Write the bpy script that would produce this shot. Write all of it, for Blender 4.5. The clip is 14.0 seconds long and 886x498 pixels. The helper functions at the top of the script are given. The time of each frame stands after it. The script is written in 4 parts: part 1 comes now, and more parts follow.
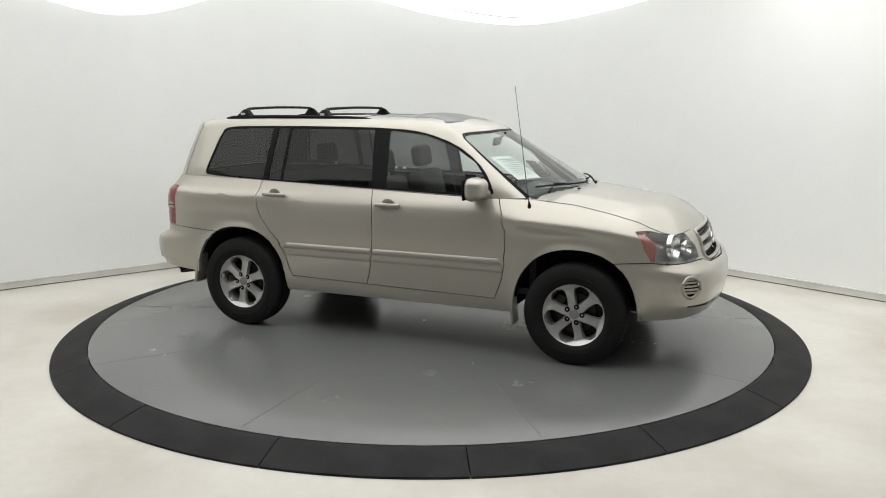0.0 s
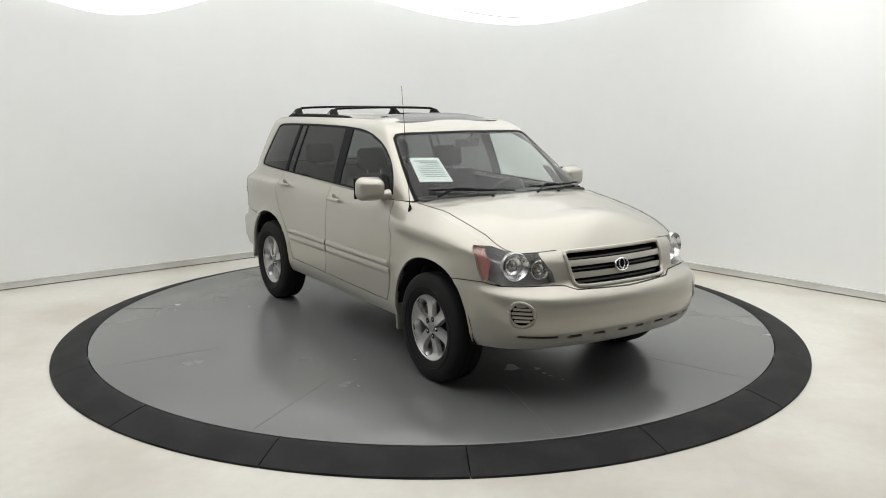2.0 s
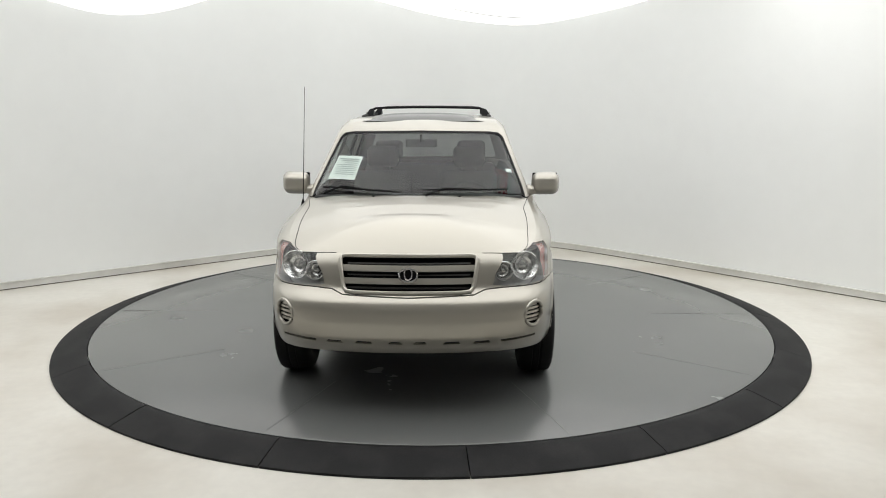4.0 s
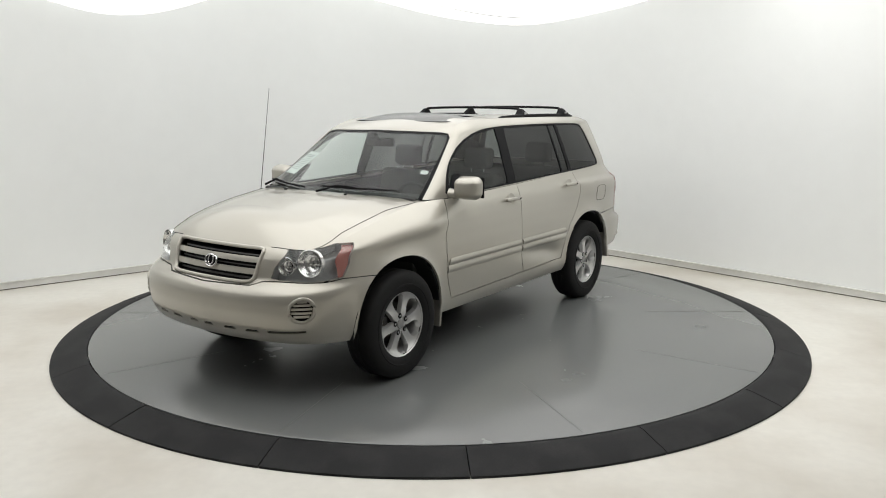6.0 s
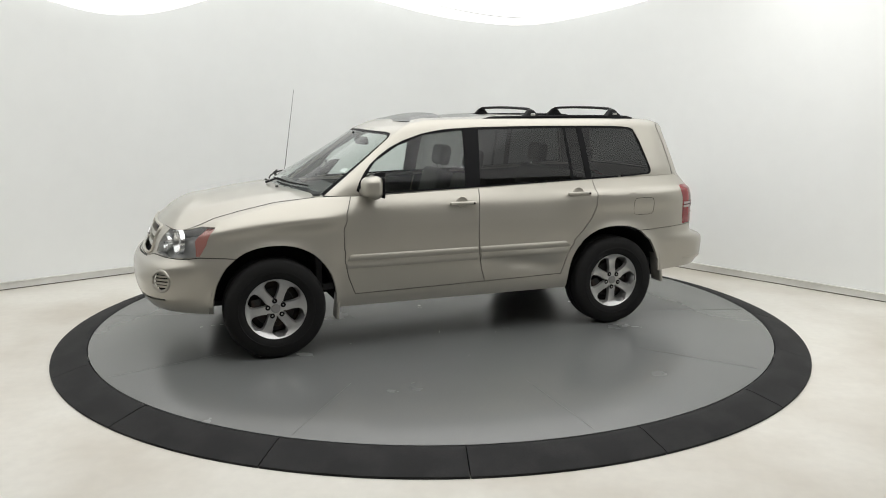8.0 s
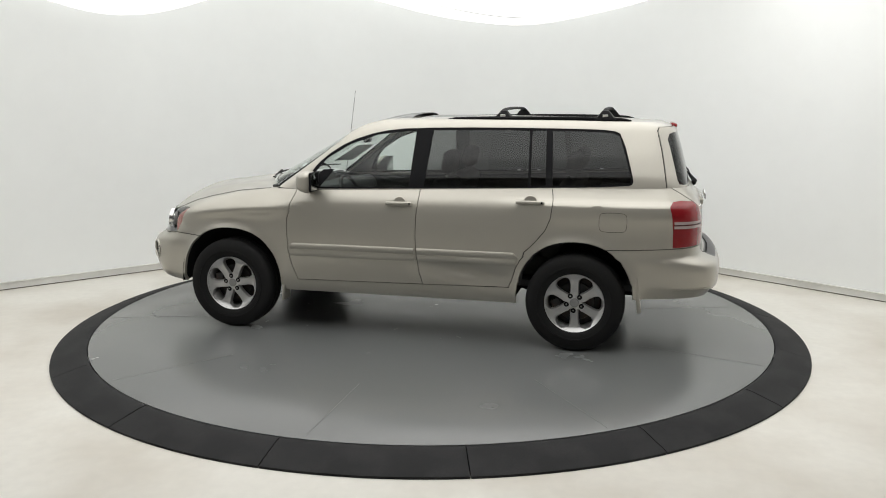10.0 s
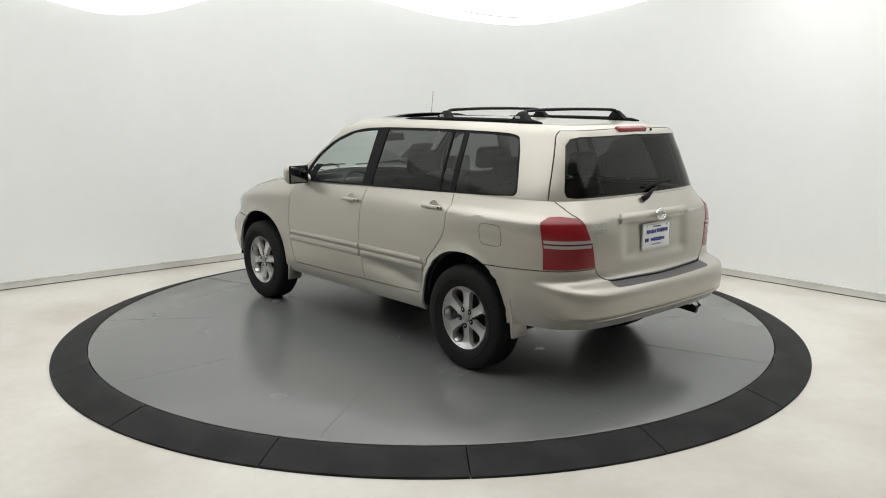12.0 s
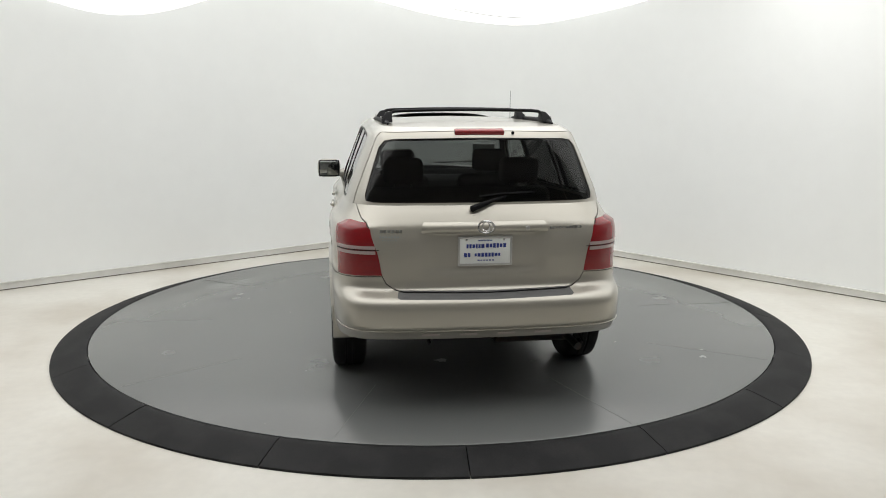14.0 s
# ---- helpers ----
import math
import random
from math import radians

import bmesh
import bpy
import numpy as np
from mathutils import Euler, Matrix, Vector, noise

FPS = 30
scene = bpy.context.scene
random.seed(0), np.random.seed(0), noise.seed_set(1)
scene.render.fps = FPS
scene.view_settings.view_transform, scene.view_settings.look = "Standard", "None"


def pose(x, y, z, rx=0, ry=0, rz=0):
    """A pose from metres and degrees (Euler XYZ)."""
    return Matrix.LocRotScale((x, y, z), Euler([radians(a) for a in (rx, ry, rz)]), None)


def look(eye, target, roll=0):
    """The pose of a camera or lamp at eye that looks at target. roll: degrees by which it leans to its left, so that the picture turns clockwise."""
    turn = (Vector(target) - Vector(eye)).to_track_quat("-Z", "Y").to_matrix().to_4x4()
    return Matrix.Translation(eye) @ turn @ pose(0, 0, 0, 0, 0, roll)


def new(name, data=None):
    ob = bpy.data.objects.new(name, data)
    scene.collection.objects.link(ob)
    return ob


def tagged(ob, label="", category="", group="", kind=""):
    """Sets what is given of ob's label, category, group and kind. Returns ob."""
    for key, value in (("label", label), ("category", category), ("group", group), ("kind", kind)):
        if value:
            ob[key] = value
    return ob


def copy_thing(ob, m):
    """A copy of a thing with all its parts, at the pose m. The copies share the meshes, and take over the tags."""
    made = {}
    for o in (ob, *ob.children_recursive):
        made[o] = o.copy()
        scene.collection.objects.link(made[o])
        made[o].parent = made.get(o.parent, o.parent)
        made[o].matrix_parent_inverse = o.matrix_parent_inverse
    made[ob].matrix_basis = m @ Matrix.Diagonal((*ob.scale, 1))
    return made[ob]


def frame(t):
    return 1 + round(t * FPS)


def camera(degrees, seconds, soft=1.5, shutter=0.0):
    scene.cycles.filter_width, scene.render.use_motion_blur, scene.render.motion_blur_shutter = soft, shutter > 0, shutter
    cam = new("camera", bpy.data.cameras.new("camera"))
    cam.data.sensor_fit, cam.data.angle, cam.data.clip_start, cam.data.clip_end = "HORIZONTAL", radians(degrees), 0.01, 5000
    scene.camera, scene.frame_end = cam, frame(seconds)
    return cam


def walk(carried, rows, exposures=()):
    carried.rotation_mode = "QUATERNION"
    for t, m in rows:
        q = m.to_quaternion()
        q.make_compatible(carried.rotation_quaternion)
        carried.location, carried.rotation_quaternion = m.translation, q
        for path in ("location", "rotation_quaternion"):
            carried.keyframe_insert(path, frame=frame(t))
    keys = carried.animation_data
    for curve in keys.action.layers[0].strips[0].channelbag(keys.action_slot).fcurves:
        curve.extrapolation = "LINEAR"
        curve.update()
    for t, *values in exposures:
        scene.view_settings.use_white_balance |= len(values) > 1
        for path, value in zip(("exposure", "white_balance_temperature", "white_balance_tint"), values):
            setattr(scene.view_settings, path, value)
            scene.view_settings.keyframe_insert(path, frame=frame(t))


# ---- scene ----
# camera: stands still on a tripod
FOV = 57.51
EYE = Vector((0.0933, -6.7407, 1.7892))
PITCH, YAW = radians(10.397), radians(-0.041)
AIM = EYE + Vector((math.sin(YAW) * math.cos(PITCH), math.cos(YAW) * math.cos(PITCH), -math.sin(PITCH)))
cam = camera(FOV, 14.0, soft=1.0)
walk(cam, [(0, look(EYE, AIM)), (14, look(EYE, AIM))])

# turntable: steady turn about the vertical through the world's origin
TURN_START = -22.567   # degrees at 0 s
TURN_RATE = -17.1523   # degrees a second
CAR_ON_TABLE = (0.0894, -0.0623)  # middle of the wheelbase in the table's axes

# world and light: soft light from a large overhead diffuser in a white room
scene.view_settings.exposure = 0.29
world = bpy.data.worlds.new("world")
scene.world = world
world.use_nodes = True
world.node_tree.nodes["Background"].inputs[0].default_value = (1, 1, 1, 1)
world.node_tree.nodes["Background"].inputs[1].default_value = 0.05


def area_light(name, at, aim, sx, sy, watts, tint):
    d = bpy.data.lights.new(name, "AREA")
    d.shape, d.size, d.size_y, d.energy, d.color = "RECTANGLE", sx, sy, watts, tint
    ob = new(name, d)
    ob.matrix_basis = look(at, aim)
    return ob


WHITE = (1.0, 0.995, 0.985)
CLOTH_GLOW = 0.86     # emission added to the ceiling cloth to light the room
area_light("overhead_light", (0.0, -0.6, 3.22), (0.0, -0.6, 0), 5.0, 5.0, 57, WHITE)
# unseen fill lamp, added to brighten the right wall
area_light("wall_fill_light", (3.5, -0.6, 3.15), (5.3, -0.4, 1.2), 4.0, 1.2, 11, WHITE)


# ---- materials ----
def material(name, color, rough=0.5, metal=0.0, grain=0.0, grain_scale=40, stain=0.0, stain_scale=2.0, bump=0.0, bump_scale=120,
             coat=0.0, ior=1.5, stain_color=None, spec=0.5, rough_var=0.0):
    m = bpy.data.materials.new(name)
    m.use_nodes = True
    nt = m.node_tree
    b = nt.nodes["Principled BSDF"]
    b.inputs["Roughness"].default_value = rough
    b.inputs["Metallic"].default_value = metal
    b.inputs["IOR"].default_value = ior
    b.inputs["Specular IOR Level"].default_value = spec
    b.inputs["Coat Weight"].default_value = coat
    b.inputs["Coat Roughness"].default_value = 0.04
    co = nt.nodes.new("ShaderNodeTexCoord")
    rgb = nt.nodes.new("ShaderNodeRGB")
    rgb.outputs[0].default_value = (*color, 1)
    out = rgb.outputs[0]

    def noise_fac(scale, detail, lo, hi):
        n = nt.nodes.new("ShaderNodeTexNoise")
        n.inputs["Scale"].default_value, n.inputs["Detail"].default_value = scale, detail
        nt.links.new(co.outputs["Object"], n.inputs["Vector"])
        r = nt.nodes.new("ShaderNodeMapRange")
        r.inputs[1].default_value, r.inputs[2].default_value = lo, hi
        nt.links.new(n.outputs[0], r.inputs[0])
        return r.outputs[0]

    def mixed(fac_socket, strength, into):
        mul = nt.nodes.new("ShaderNodeMath")
        mul.operation = "MULTIPLY"
        mul.inputs[1].default_value = strength
        nt.links.new(fac_socket, mul.inputs[0])
        mx = nt.nodes.new("ShaderNodeMix")
        mx.data_type = "RGBA"
        nt.links.new(mul.outputs[0], mx.inputs[0])
        nt.links.new(out, mx.inputs[6])
        mx.inputs[7].default_value = (*into, 1)
        return mx.outputs[2]

    if stain:
        out = mixed(noise_fac(stain_scale, 6, 0.42, 0.66), stain, stain_color or tuple(c * 0.45 for c in color))
    if grain:
        out = mixed(noise_fac(grain_scale, 3, 0.35, 0.7), grain, tuple(c * 0.6 for c in color))
    nt.links.new(out, b.inputs["Base Color"])
    if rough_var:
        r = nt.nodes.new("ShaderNodeMapRange")
        r.inputs[3].default_value, r.inputs[4].default_value = rough - rough_var, rough + rough_var
        nt.links.new(noise_fac(stain_scale * 2, 5, 0.3, 0.7), r.inputs[0])
        nt.links.new(r.outputs[0], b.inputs["Roughness"])
    if bump:
        n = nt.nodes.new("ShaderNodeTexNoise")
        n.inputs["Scale"].default_value, n.inputs["Detail"].default_value = bump_scale, 4
        nt.links.new(co.outputs["Object"], n.inputs["Vector"])
        bp = nt.nodes.new("ShaderNodeBump")
        bp.inputs["Strength"].default_value, bp.inputs["Distance"].default_value = bump, 0.004
        nt.links.new(n.outputs[0], bp.inputs["Height"])
        nt.links.new(bp.outputs[0], b.inputs["Normal"])
    return m


def glass_material(name, tint, rough=0.0, gloss=1.0):
    m = bpy.data.materials.new(name)
    m.use_nodes = True
    nt = m.node_tree
    nt.nodes.clear()
    o = nt.nodes.new("ShaderNodeOutputMaterial")
    tr = nt.nodes.new("ShaderNodeBsdfTransparent")
    tr.inputs[0].default_value = (*tint, 1)
    gl = nt.nodes.new("ShaderNodeBsdfGlossy")
    gl.inputs[0].default_value = (gloss, gloss, gloss, 1)
    gl.inputs["Roughness"].default_value = rough
    lw = nt.nodes.new("ShaderNodeLayerWeight")
    lw.inputs[0].default_value = 0.5
    pw = nt.nodes.new("ShaderNodeMath")
    pw.operation = "POWER"
    pw.inputs[1].default_value = 5.0
    nt.links.new(lw.outputs["Facing"], pw.inputs[0])
    fr = nt.nodes.new("ShaderNodeMath")
    fr.operation = "MULTIPLY_ADD"
    fr.inputs[1].default_value, fr.inputs[2].default_value = 0.9, 0.032
    nt.links.new(pw.outputs[0], fr.inputs[0])
    mx = nt.nodes.new("ShaderNodeMixShader")
    nt.links.new(fr.outputs[0], mx.inputs[0])
    nt.links.new(tr.outputs[0], mx.inputs[1])
    nt.links.new(gl.outputs[0], mx.inputs[2])
    nt.links.new(mx.outputs[0], o.inputs[0])
    return m


WALL = material("white_wall_paint", (0.885, 0.90, 0.89), 0.75, stain=0.06, stain_scale=0.8, grain=0.03, grain_scale=6, stain_color=(0.6, 0.6, 0.58))
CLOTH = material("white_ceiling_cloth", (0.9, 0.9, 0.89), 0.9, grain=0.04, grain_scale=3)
# added glow: evens out the light on walls and floor
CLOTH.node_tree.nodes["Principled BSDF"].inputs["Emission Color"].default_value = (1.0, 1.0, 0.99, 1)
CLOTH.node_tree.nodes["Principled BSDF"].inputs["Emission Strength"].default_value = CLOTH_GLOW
FLOOR = material("pale_concrete", (0.72, 0.70, 0.645), 0.45, stain=0.75, stain_scale=0.75, grain=0.12, grain_scale=14, stain_color=(0.50, 0.455, 0.385), bump=0.05, bump_scale=40)
DISC = material("grey_epoxy", (0.143, 0.148, 0.146), 0.24, spec=0.65, stain=0.06, stain_scale=0.9, grain=0.05, grain_scale=60, rough_var=0.04, bump=0.012, bump_scale=30)
RUBBER = material("black_rubber_mat", (0.011, 0.011, 0.012), 0.7, spec=0.25, grain=0.35, grain_scale=90, stain=0.25, stain_scale=4, stain_color=(0.06, 0.06, 0.06), bump=0.25, bump_scale=220)
PAINT = material("champagne_metallic_paint", (0.425, 0.405, 0.355), 0.33, metal=0.58, coat=0.7, grain=0.05, grain_scale=900)
SEAM = material("dark_seam", (0.02, 0.02, 0.02), 0.8)
TRIM = material("black_trim", (0.007, 0.007, 0.008), 0.5, spec=0.09, grain=0.1)
PLASTIC = material("grey_plastic", (0.10, 0.10, 0.10), 0.6, grain=0.2, grain_scale=300)
TYRE = material("tyre_rubber", (0.009, 0.009, 0.009), 0.75, spec=0.25, grain=0.25, grain_scale=70, bump=0.2, bump_scale=200)
BACKWALL = material("grey_back_wall", (0.40, 0.40, 0.40), 0.8, stain=0.1, grain=0.05)
PLAINCEIL = material("white_plain_ceiling", (0.6, 0.6, 0.6), 0.85, grain=0.05, grain_scale=4)
JOINT = material("dark_joint", (0.115, 0.118, 0.115), 0.5, grain=0.2)
SCUFF = material("pale_scuff", (0.175, 0.176, 0.173), 0.5, grain=0.3)
LINER = material("wheel_well_liner", (0.008, 0.008, 0.008), 0.9, grain=0.2)
ALLOY = material("silver_alloy", (0.54, 0.54, 0.535), 0.28, metal=0.75, grain=0.1, grain_scale=40)
DARKMETAL = material("dark_metal", (0.03, 0.03, 0.03), 0.5, metal=0.6, stain=0.4, stain_scale=12, stain_color=(0.09, 0.05, 0.03))
CAPGREY = material("grey_cap_plastic", (0.28, 0.28, 0.275), 0.4, metal=0.4, grain=0.15)
MIRROR = material("mirror_glass", (0.33, 0.34, 0.33), 0.03, metal=1.0)
CHROME = material("chrome", (0.75, 0.75, 0.75), 0.12, metal=1.0, grain=0.05)
FABRIC = material("grey_seat_fabric", (0.07, 0.069, 0.066), 0.9, grain=0.3, grain_scale=150, bump=0.2)
DASHMAT = material("dark_grey_dashboard", (0.05, 0.05, 0.05), 0.75, grain=0.2, grain_scale=200)
LINING = material("grey_headliner", (0.11, 0.11, 0.104), 0.9, grain=0.15, grain_scale=120)
PAPER = material("white_paper", (0.82, 0.84, 0.82), 0.8, grain=0.04)
PRINT = material("grey_print", (0.35, 0.38, 0.38), 0.8)
RED = material("red_lens", (0.23, 0.007, 0.011), 0.2, coat=0.3, grain=0.4, grain_scale=120)
CLEARLENS = material("pale_lens", (0.62, 0.55, 0.52), 0.2, coat=1.0, grain=0.2, grain_scale=140)
AMBER = material("amber_reflector", (0.40, 0.17, 0.145), 0.25, coat=0.8, grain=0.3, grain_scale=110)
REFLECTOR = material("lamp_reflector", (0.80, 0.80, 0.80), 0.14, metal=1.0, grain=0.2, grain_scale=60, bump=0.55, bump_scale=55)
LAMPBODY = material("lamp_housing", (0.50, 0.50, 0.50), 0.28, metal=0.5, grain=0.3, grain_scale=50, bump=0.3, bump_scale=60)
BAND = material("pale_pink_lens_band", (0.42, 0.33, 0.32), 0.22, coat=0.5, grain=0.2, grain_scale=140)
SMOKED = material("smoked_acrylic", (0.035, 0.037, 0.036), 0.18, grain=0.2, grain_scale=60)
SKIRTING = material("off_white_baseboard_paint", (0.72, 0.715, 0.68), 0.5, stain=0.25, stain_scale=3, grain=0.08, grain_scale=20)
GAP = material("floor_joint_shadow", (0.16, 0.14, 0.115), 0.9, stain=0.5, stain_scale=2.5)
SILVERPAINT = material("silver_grille_paint", (0.50, 0.48, 0.43), 0.3, metal=0.5, grain=0.06, grain_scale=300)
BLUE = material("blue_print", (0.03, 0.05, 0.25), 0.6, grain=0.1)
GLASS = glass_material("clear_glass", (0.76, 0.81, 0.79))
PRIVACY = glass_material("privacy_glass", (0.16, 0.165, 0.165), gloss=0.9)
LENS = glass_material("lamp_glass", (0.93, 0.94, 0.94))


# ---- mesh helpers ----
def mesh_of(name, bm, mat, smooth=True, angle=40):
    me = bpy.data.meshes.new(name)
    for f in bm.faces:
        f.smooth = smooth
    if smooth:
        for e in bm.edges:
            if len(e.link_faces) == 2 and e.calc_face_angle(0) > radians(angle):
                e.smooth = False
    bm.to_mesh(me)
    bm.free()
    me.materials.append(mat)
    return me


def part(name, bm, mat, parent, label="", smooth=True, at=None, angle=40):
    ob = new(name, mesh_of(name, bm, mat, smooth, angle))
    ob.parent = parent
    if at is not None:
        ob.matrix_basis = at
    return tagged(ob, label) if label else ob


def thing(name, bm, mat, label, category, group="", kind="", smooth=True, at=None):
    ob = new(name, mesh_of(name, bm, mat, smooth))
    if at is not None:
        ob.matrix_basis = at
    return tagged(ob, label, category, group, kind)


def empty(name, label, category, kind=""):
    ob = new(name)
    ob.empty_display_size = 0.2
    return tagged(ob, label, category, "", kind)


def box_bm(sx, sy, sz, bevel=0.0, segs=2, bm=None, at=None):
    own = bm is None
    b = bmesh.new()
    bmesh.ops.create_cube(b, size=1.0, matrix=Matrix.Diagonal((sx, sy, sz, 1)))
    if bevel:
        bmesh.ops.bevel(b, geom=b.edges[:], offset=bevel, segments=segs, profile=0.5, affect="EDGES")
    if at is not None:
        b.transform(at)
    if own:
        return b
    join_bm(bm, b)
    return bm


def join_bm(bm, other):
    me = bpy.data.meshes.new("tmp")
    other.to_mesh(me)
    other.free()
    bm.from_mesh(me)
    bpy.data.meshes.remove(me)


def lathe(profile, n=48, axis="Y", closed=False):
    """Turn a profile of (radius, offset along the axis) about the axis."""
    bm = bmesh.new()
    rings = []
    for r, h in profile:
        ring = []
        for i in range(n):
            a = 2 * math.pi * i / n
            ring.append(bm.verts.new((r * math.cos(a), h, r * math.sin(a)) if axis == "Y" else (r * math.cos(a), r * math.sin(a), h)))
        rings.append(ring)
    m = len(rings)
    for k in range(m if closed else m - 1):
        A, B = rings[k], rings[(k + 1) % m]
        for i in range(n):
            bm.faces.new((A[i], A[(i + 1) % n], B[(i + 1) % n], B[i]))
    bmesh.ops.remove_doubles(bm, verts=bm.verts[:], dist=1e-5)
    bmesh.ops.recalc_face_normals(bm, faces=bm.faces[:])
    return bm


def tube(points, radius, n=8, cap=True):
    """A round bar along a line of points; radius may be a list."""
    bm = bmesh.new()
    pts = [Vector(p) for p in points]
    rad = radius if isinstance(radius, (list, tuple)) else [radius] * len(pts)
    rings = []
    for i, p in enumerate(pts):
        d = (pts[min(i + 1, len(pts) - 1)] - pts[max(i - 1, 0)]).normalized()
        up = Vector((0, 0, 1)) if abs(d.z) < 0.95 else Vector((1, 0, 0))
        u = d.cross(up).normalized()
        w = u.cross(d)
        rings.append([bm.verts.new(p + rad[i] * (math.cos(2 * math.pi * k / n) * u + math.sin(2 * math.pi * k / n) * w)) for k in range(n)])
    for A, B in zip(rings, rings[1:]):
        for k in range(n):
            bm.faces.new((A[k], A[(k + 1) % n], B[(k + 1) % n], B[k]))
    if cap:
        bm.faces.new(rings[0])
        bm.faces.new(rings[-1])
    bmesh.ops.recalc_face_normals(bm, faces=bm.faces[:])
    return bm


def table(x, rows):
    """Linear look-up in ((x, value), ...) rows in rising x."""
    return float(np.interp(x, [r[0] for r in rows], [r[1] for r in rows]))


def smoothstep(a, b, x):
    t = min(1.0, max(0.0, (x - a) / (b - a)))
    return t * t * (3 - 2 * t)


# ---- the room ----
FLOOR_Z = -0.072
WALL_TOP = 3.4


def wall_line():
    """Plan of the room's wall: two straight walls that meet in a rounded corner, closed behind the camera."""
    pts = [(-7.0, -9.0), (-7.0, -1.6)]
    a, b = Vector((-4.336, 1.11)), Vector((-1.42, 3.47))
    c, d = Vector((2.246, 2.849)), Vector((4.255, 0.642))
    pts += [tuple(a - (b - a) * 0.9), tuple(a), tuple(b)]
    corner = Vector((0.365, 4.914))
    for i in range(1, 24):
        t = i / 24
        pts.append(tuple((1 - t) ** 2 * b + 2 * t * (1 - t) * corner + t * t * c))
    pts += [tuple(c), tuple(d), tuple(d + (d - c) * 1.4), (7.4, -9.0)]
    return [Vector(p) for p in pts]


def wall_piece(line, thick, z0, z1):
    """An open run of wall with thickness."""
    n = len(line)
    out = []
    for i, p in enumerate(line):
        u = (line[min(i + 1, n - 1)] - line[max(i - 1, 0)]).normalized()
        out.append(p + Vector((-u.y, u.x)) * thick)
    bm = bmesh.new()
    rows = [[bm.verts.new((p.x, p.y, z)) for p in ln] for ln, z in ((line, z0), (line, z1), (out, z1), (out, z0))]
    for k in range(4):
        A, B = rows[k], rows[(k + 1) % 4]
        for i in range(n - 1):
            bm.faces.new((A[i], A[i + 1], B[i + 1], B[i]))
    for i in (0, n - 1):
        bm.faces.new([r[i] for r in rows])
    bmesh.ops.recalc_face_normals(bm, faces=bm.faces[:])
    return bm


def build_room():
    line = wall_line()
    front = line[1:-1]
    thing("wall_studio", wall_piece(front, 0.12, FLOOR_Z - 0.1, WALL_TOP), WALL,
          "smooth white painted studio wall with a rounded corner", "wall", kind="structure")
    # added wall behind the camera, unseen; its grey cuts light bounced onto the car
    rear = [line[-2], line[-1], line[0], line[1]]
    thing("wall_rear", wall_piece([p.copy() for p in rear], 0.12, FLOOR_Z - 0.1, WALL_TOP), BACKWALL,
          "plain grey wall added out of view to cut bounced light", "wall", kind="structure", smooth=False)
    base = wall_piece(front, -0.022, FLOOR_Z + 0.010, FLOOR_Z + 0.068)
    join_bm(base, wall_piece(front, -0.030, FLOOR_Z + 0.068, FLOOR_Z + 0.080))
    board = thing("baseboard", base, SKIRTING, "low off-white painted baseboard with a lip along the studio wall", "baseboard", kind="structure", smooth=False)
    # dark floor joint, with the baseboard's shadow line put into its colour
    part("floor_gap", wall_piece(front, -0.015, FLOOR_Z, FLOOR_Z + 0.010), GAP, board, "dark joint and shadow line over the floor", smooth=False)
    # floor: one sheet
    bm = bmesh.new()
    bmesh.ops.create_grid(bm, x_segments=60, y_segments=60, size=9.0, matrix=Matrix.Translation((0, -2.0, FLOOR_Z)))
    thing("floor", bm, FLOOR, "pale cream concrete floor with faint stains", "floor", kind="structure")
    # ceiling: hanging cloth with added emission and two slack billows
    bm = bmesh.new()
    bmesh.ops.create_grid(bm, x_segments=120, y_segments=90, size=1.0, matrix=Matrix.Translation((0, 1.5, 0)) @ Matrix.Diagonal((9.0, 5.5, 1, 1)))
    for v in bm.verts:
        x, y = v.co.x, v.co.y
        z = 3.3
        z -= 0.66 * math.exp(-((x - 0.88) / 1.48) ** 2 / 2 - ((y - 2.7) / 0.9) ** 2 / 2)
        z -= 0.70 * math.exp(-((x + 2.98) / 1.05) ** 2 / 2 - ((y - 1.2) / 0.8) ** 2 / 2)
        z += 0.006 * math.sin(5 * x + 2 * y) * math.exp(-((x - 1.05) / 1.6) ** 2)
        v.co.z = z
    cl = thing("ceiling_cloth", bm, CLOTH, "white slack cloth ceiling with an added glow, hanging in billows", "ceiling", kind="structure")
    # stitched seam that runs across the large billow
    pts = []
    for i in range(21):
        x = -0.4 + 1.9 * i / 20
        y = 2.2 + 0.25 * i / 20
        z = 3.3 - 0.66 * math.exp(-((x - 0.88) / 1.48) ** 2 / 2 - ((y - 2.7) / 0.9) ** 2 / 2) - 0.70 * math.exp(-((x + 2.98) / 1.05) ** 2 / 2 - ((y - 1.2) / 0.8) ** 2 / 2)
        pts.append((x, y, z - 0.002))
    part("cloth_seam", tube(pts, 0.004, 6), PLAINCEIL, cl)
    # added ceiling above the camera, unseen and without glow, keeps that end dimmer
    bm = box_bm(18, 7.2, 0.1, at=pose(0, -7.6, 3.38))
    thing("ceiling", bm, PLAINCEIL, "plain white ceiling added past the cloth, out of view", "ceiling", kind="structure", smooth=False)


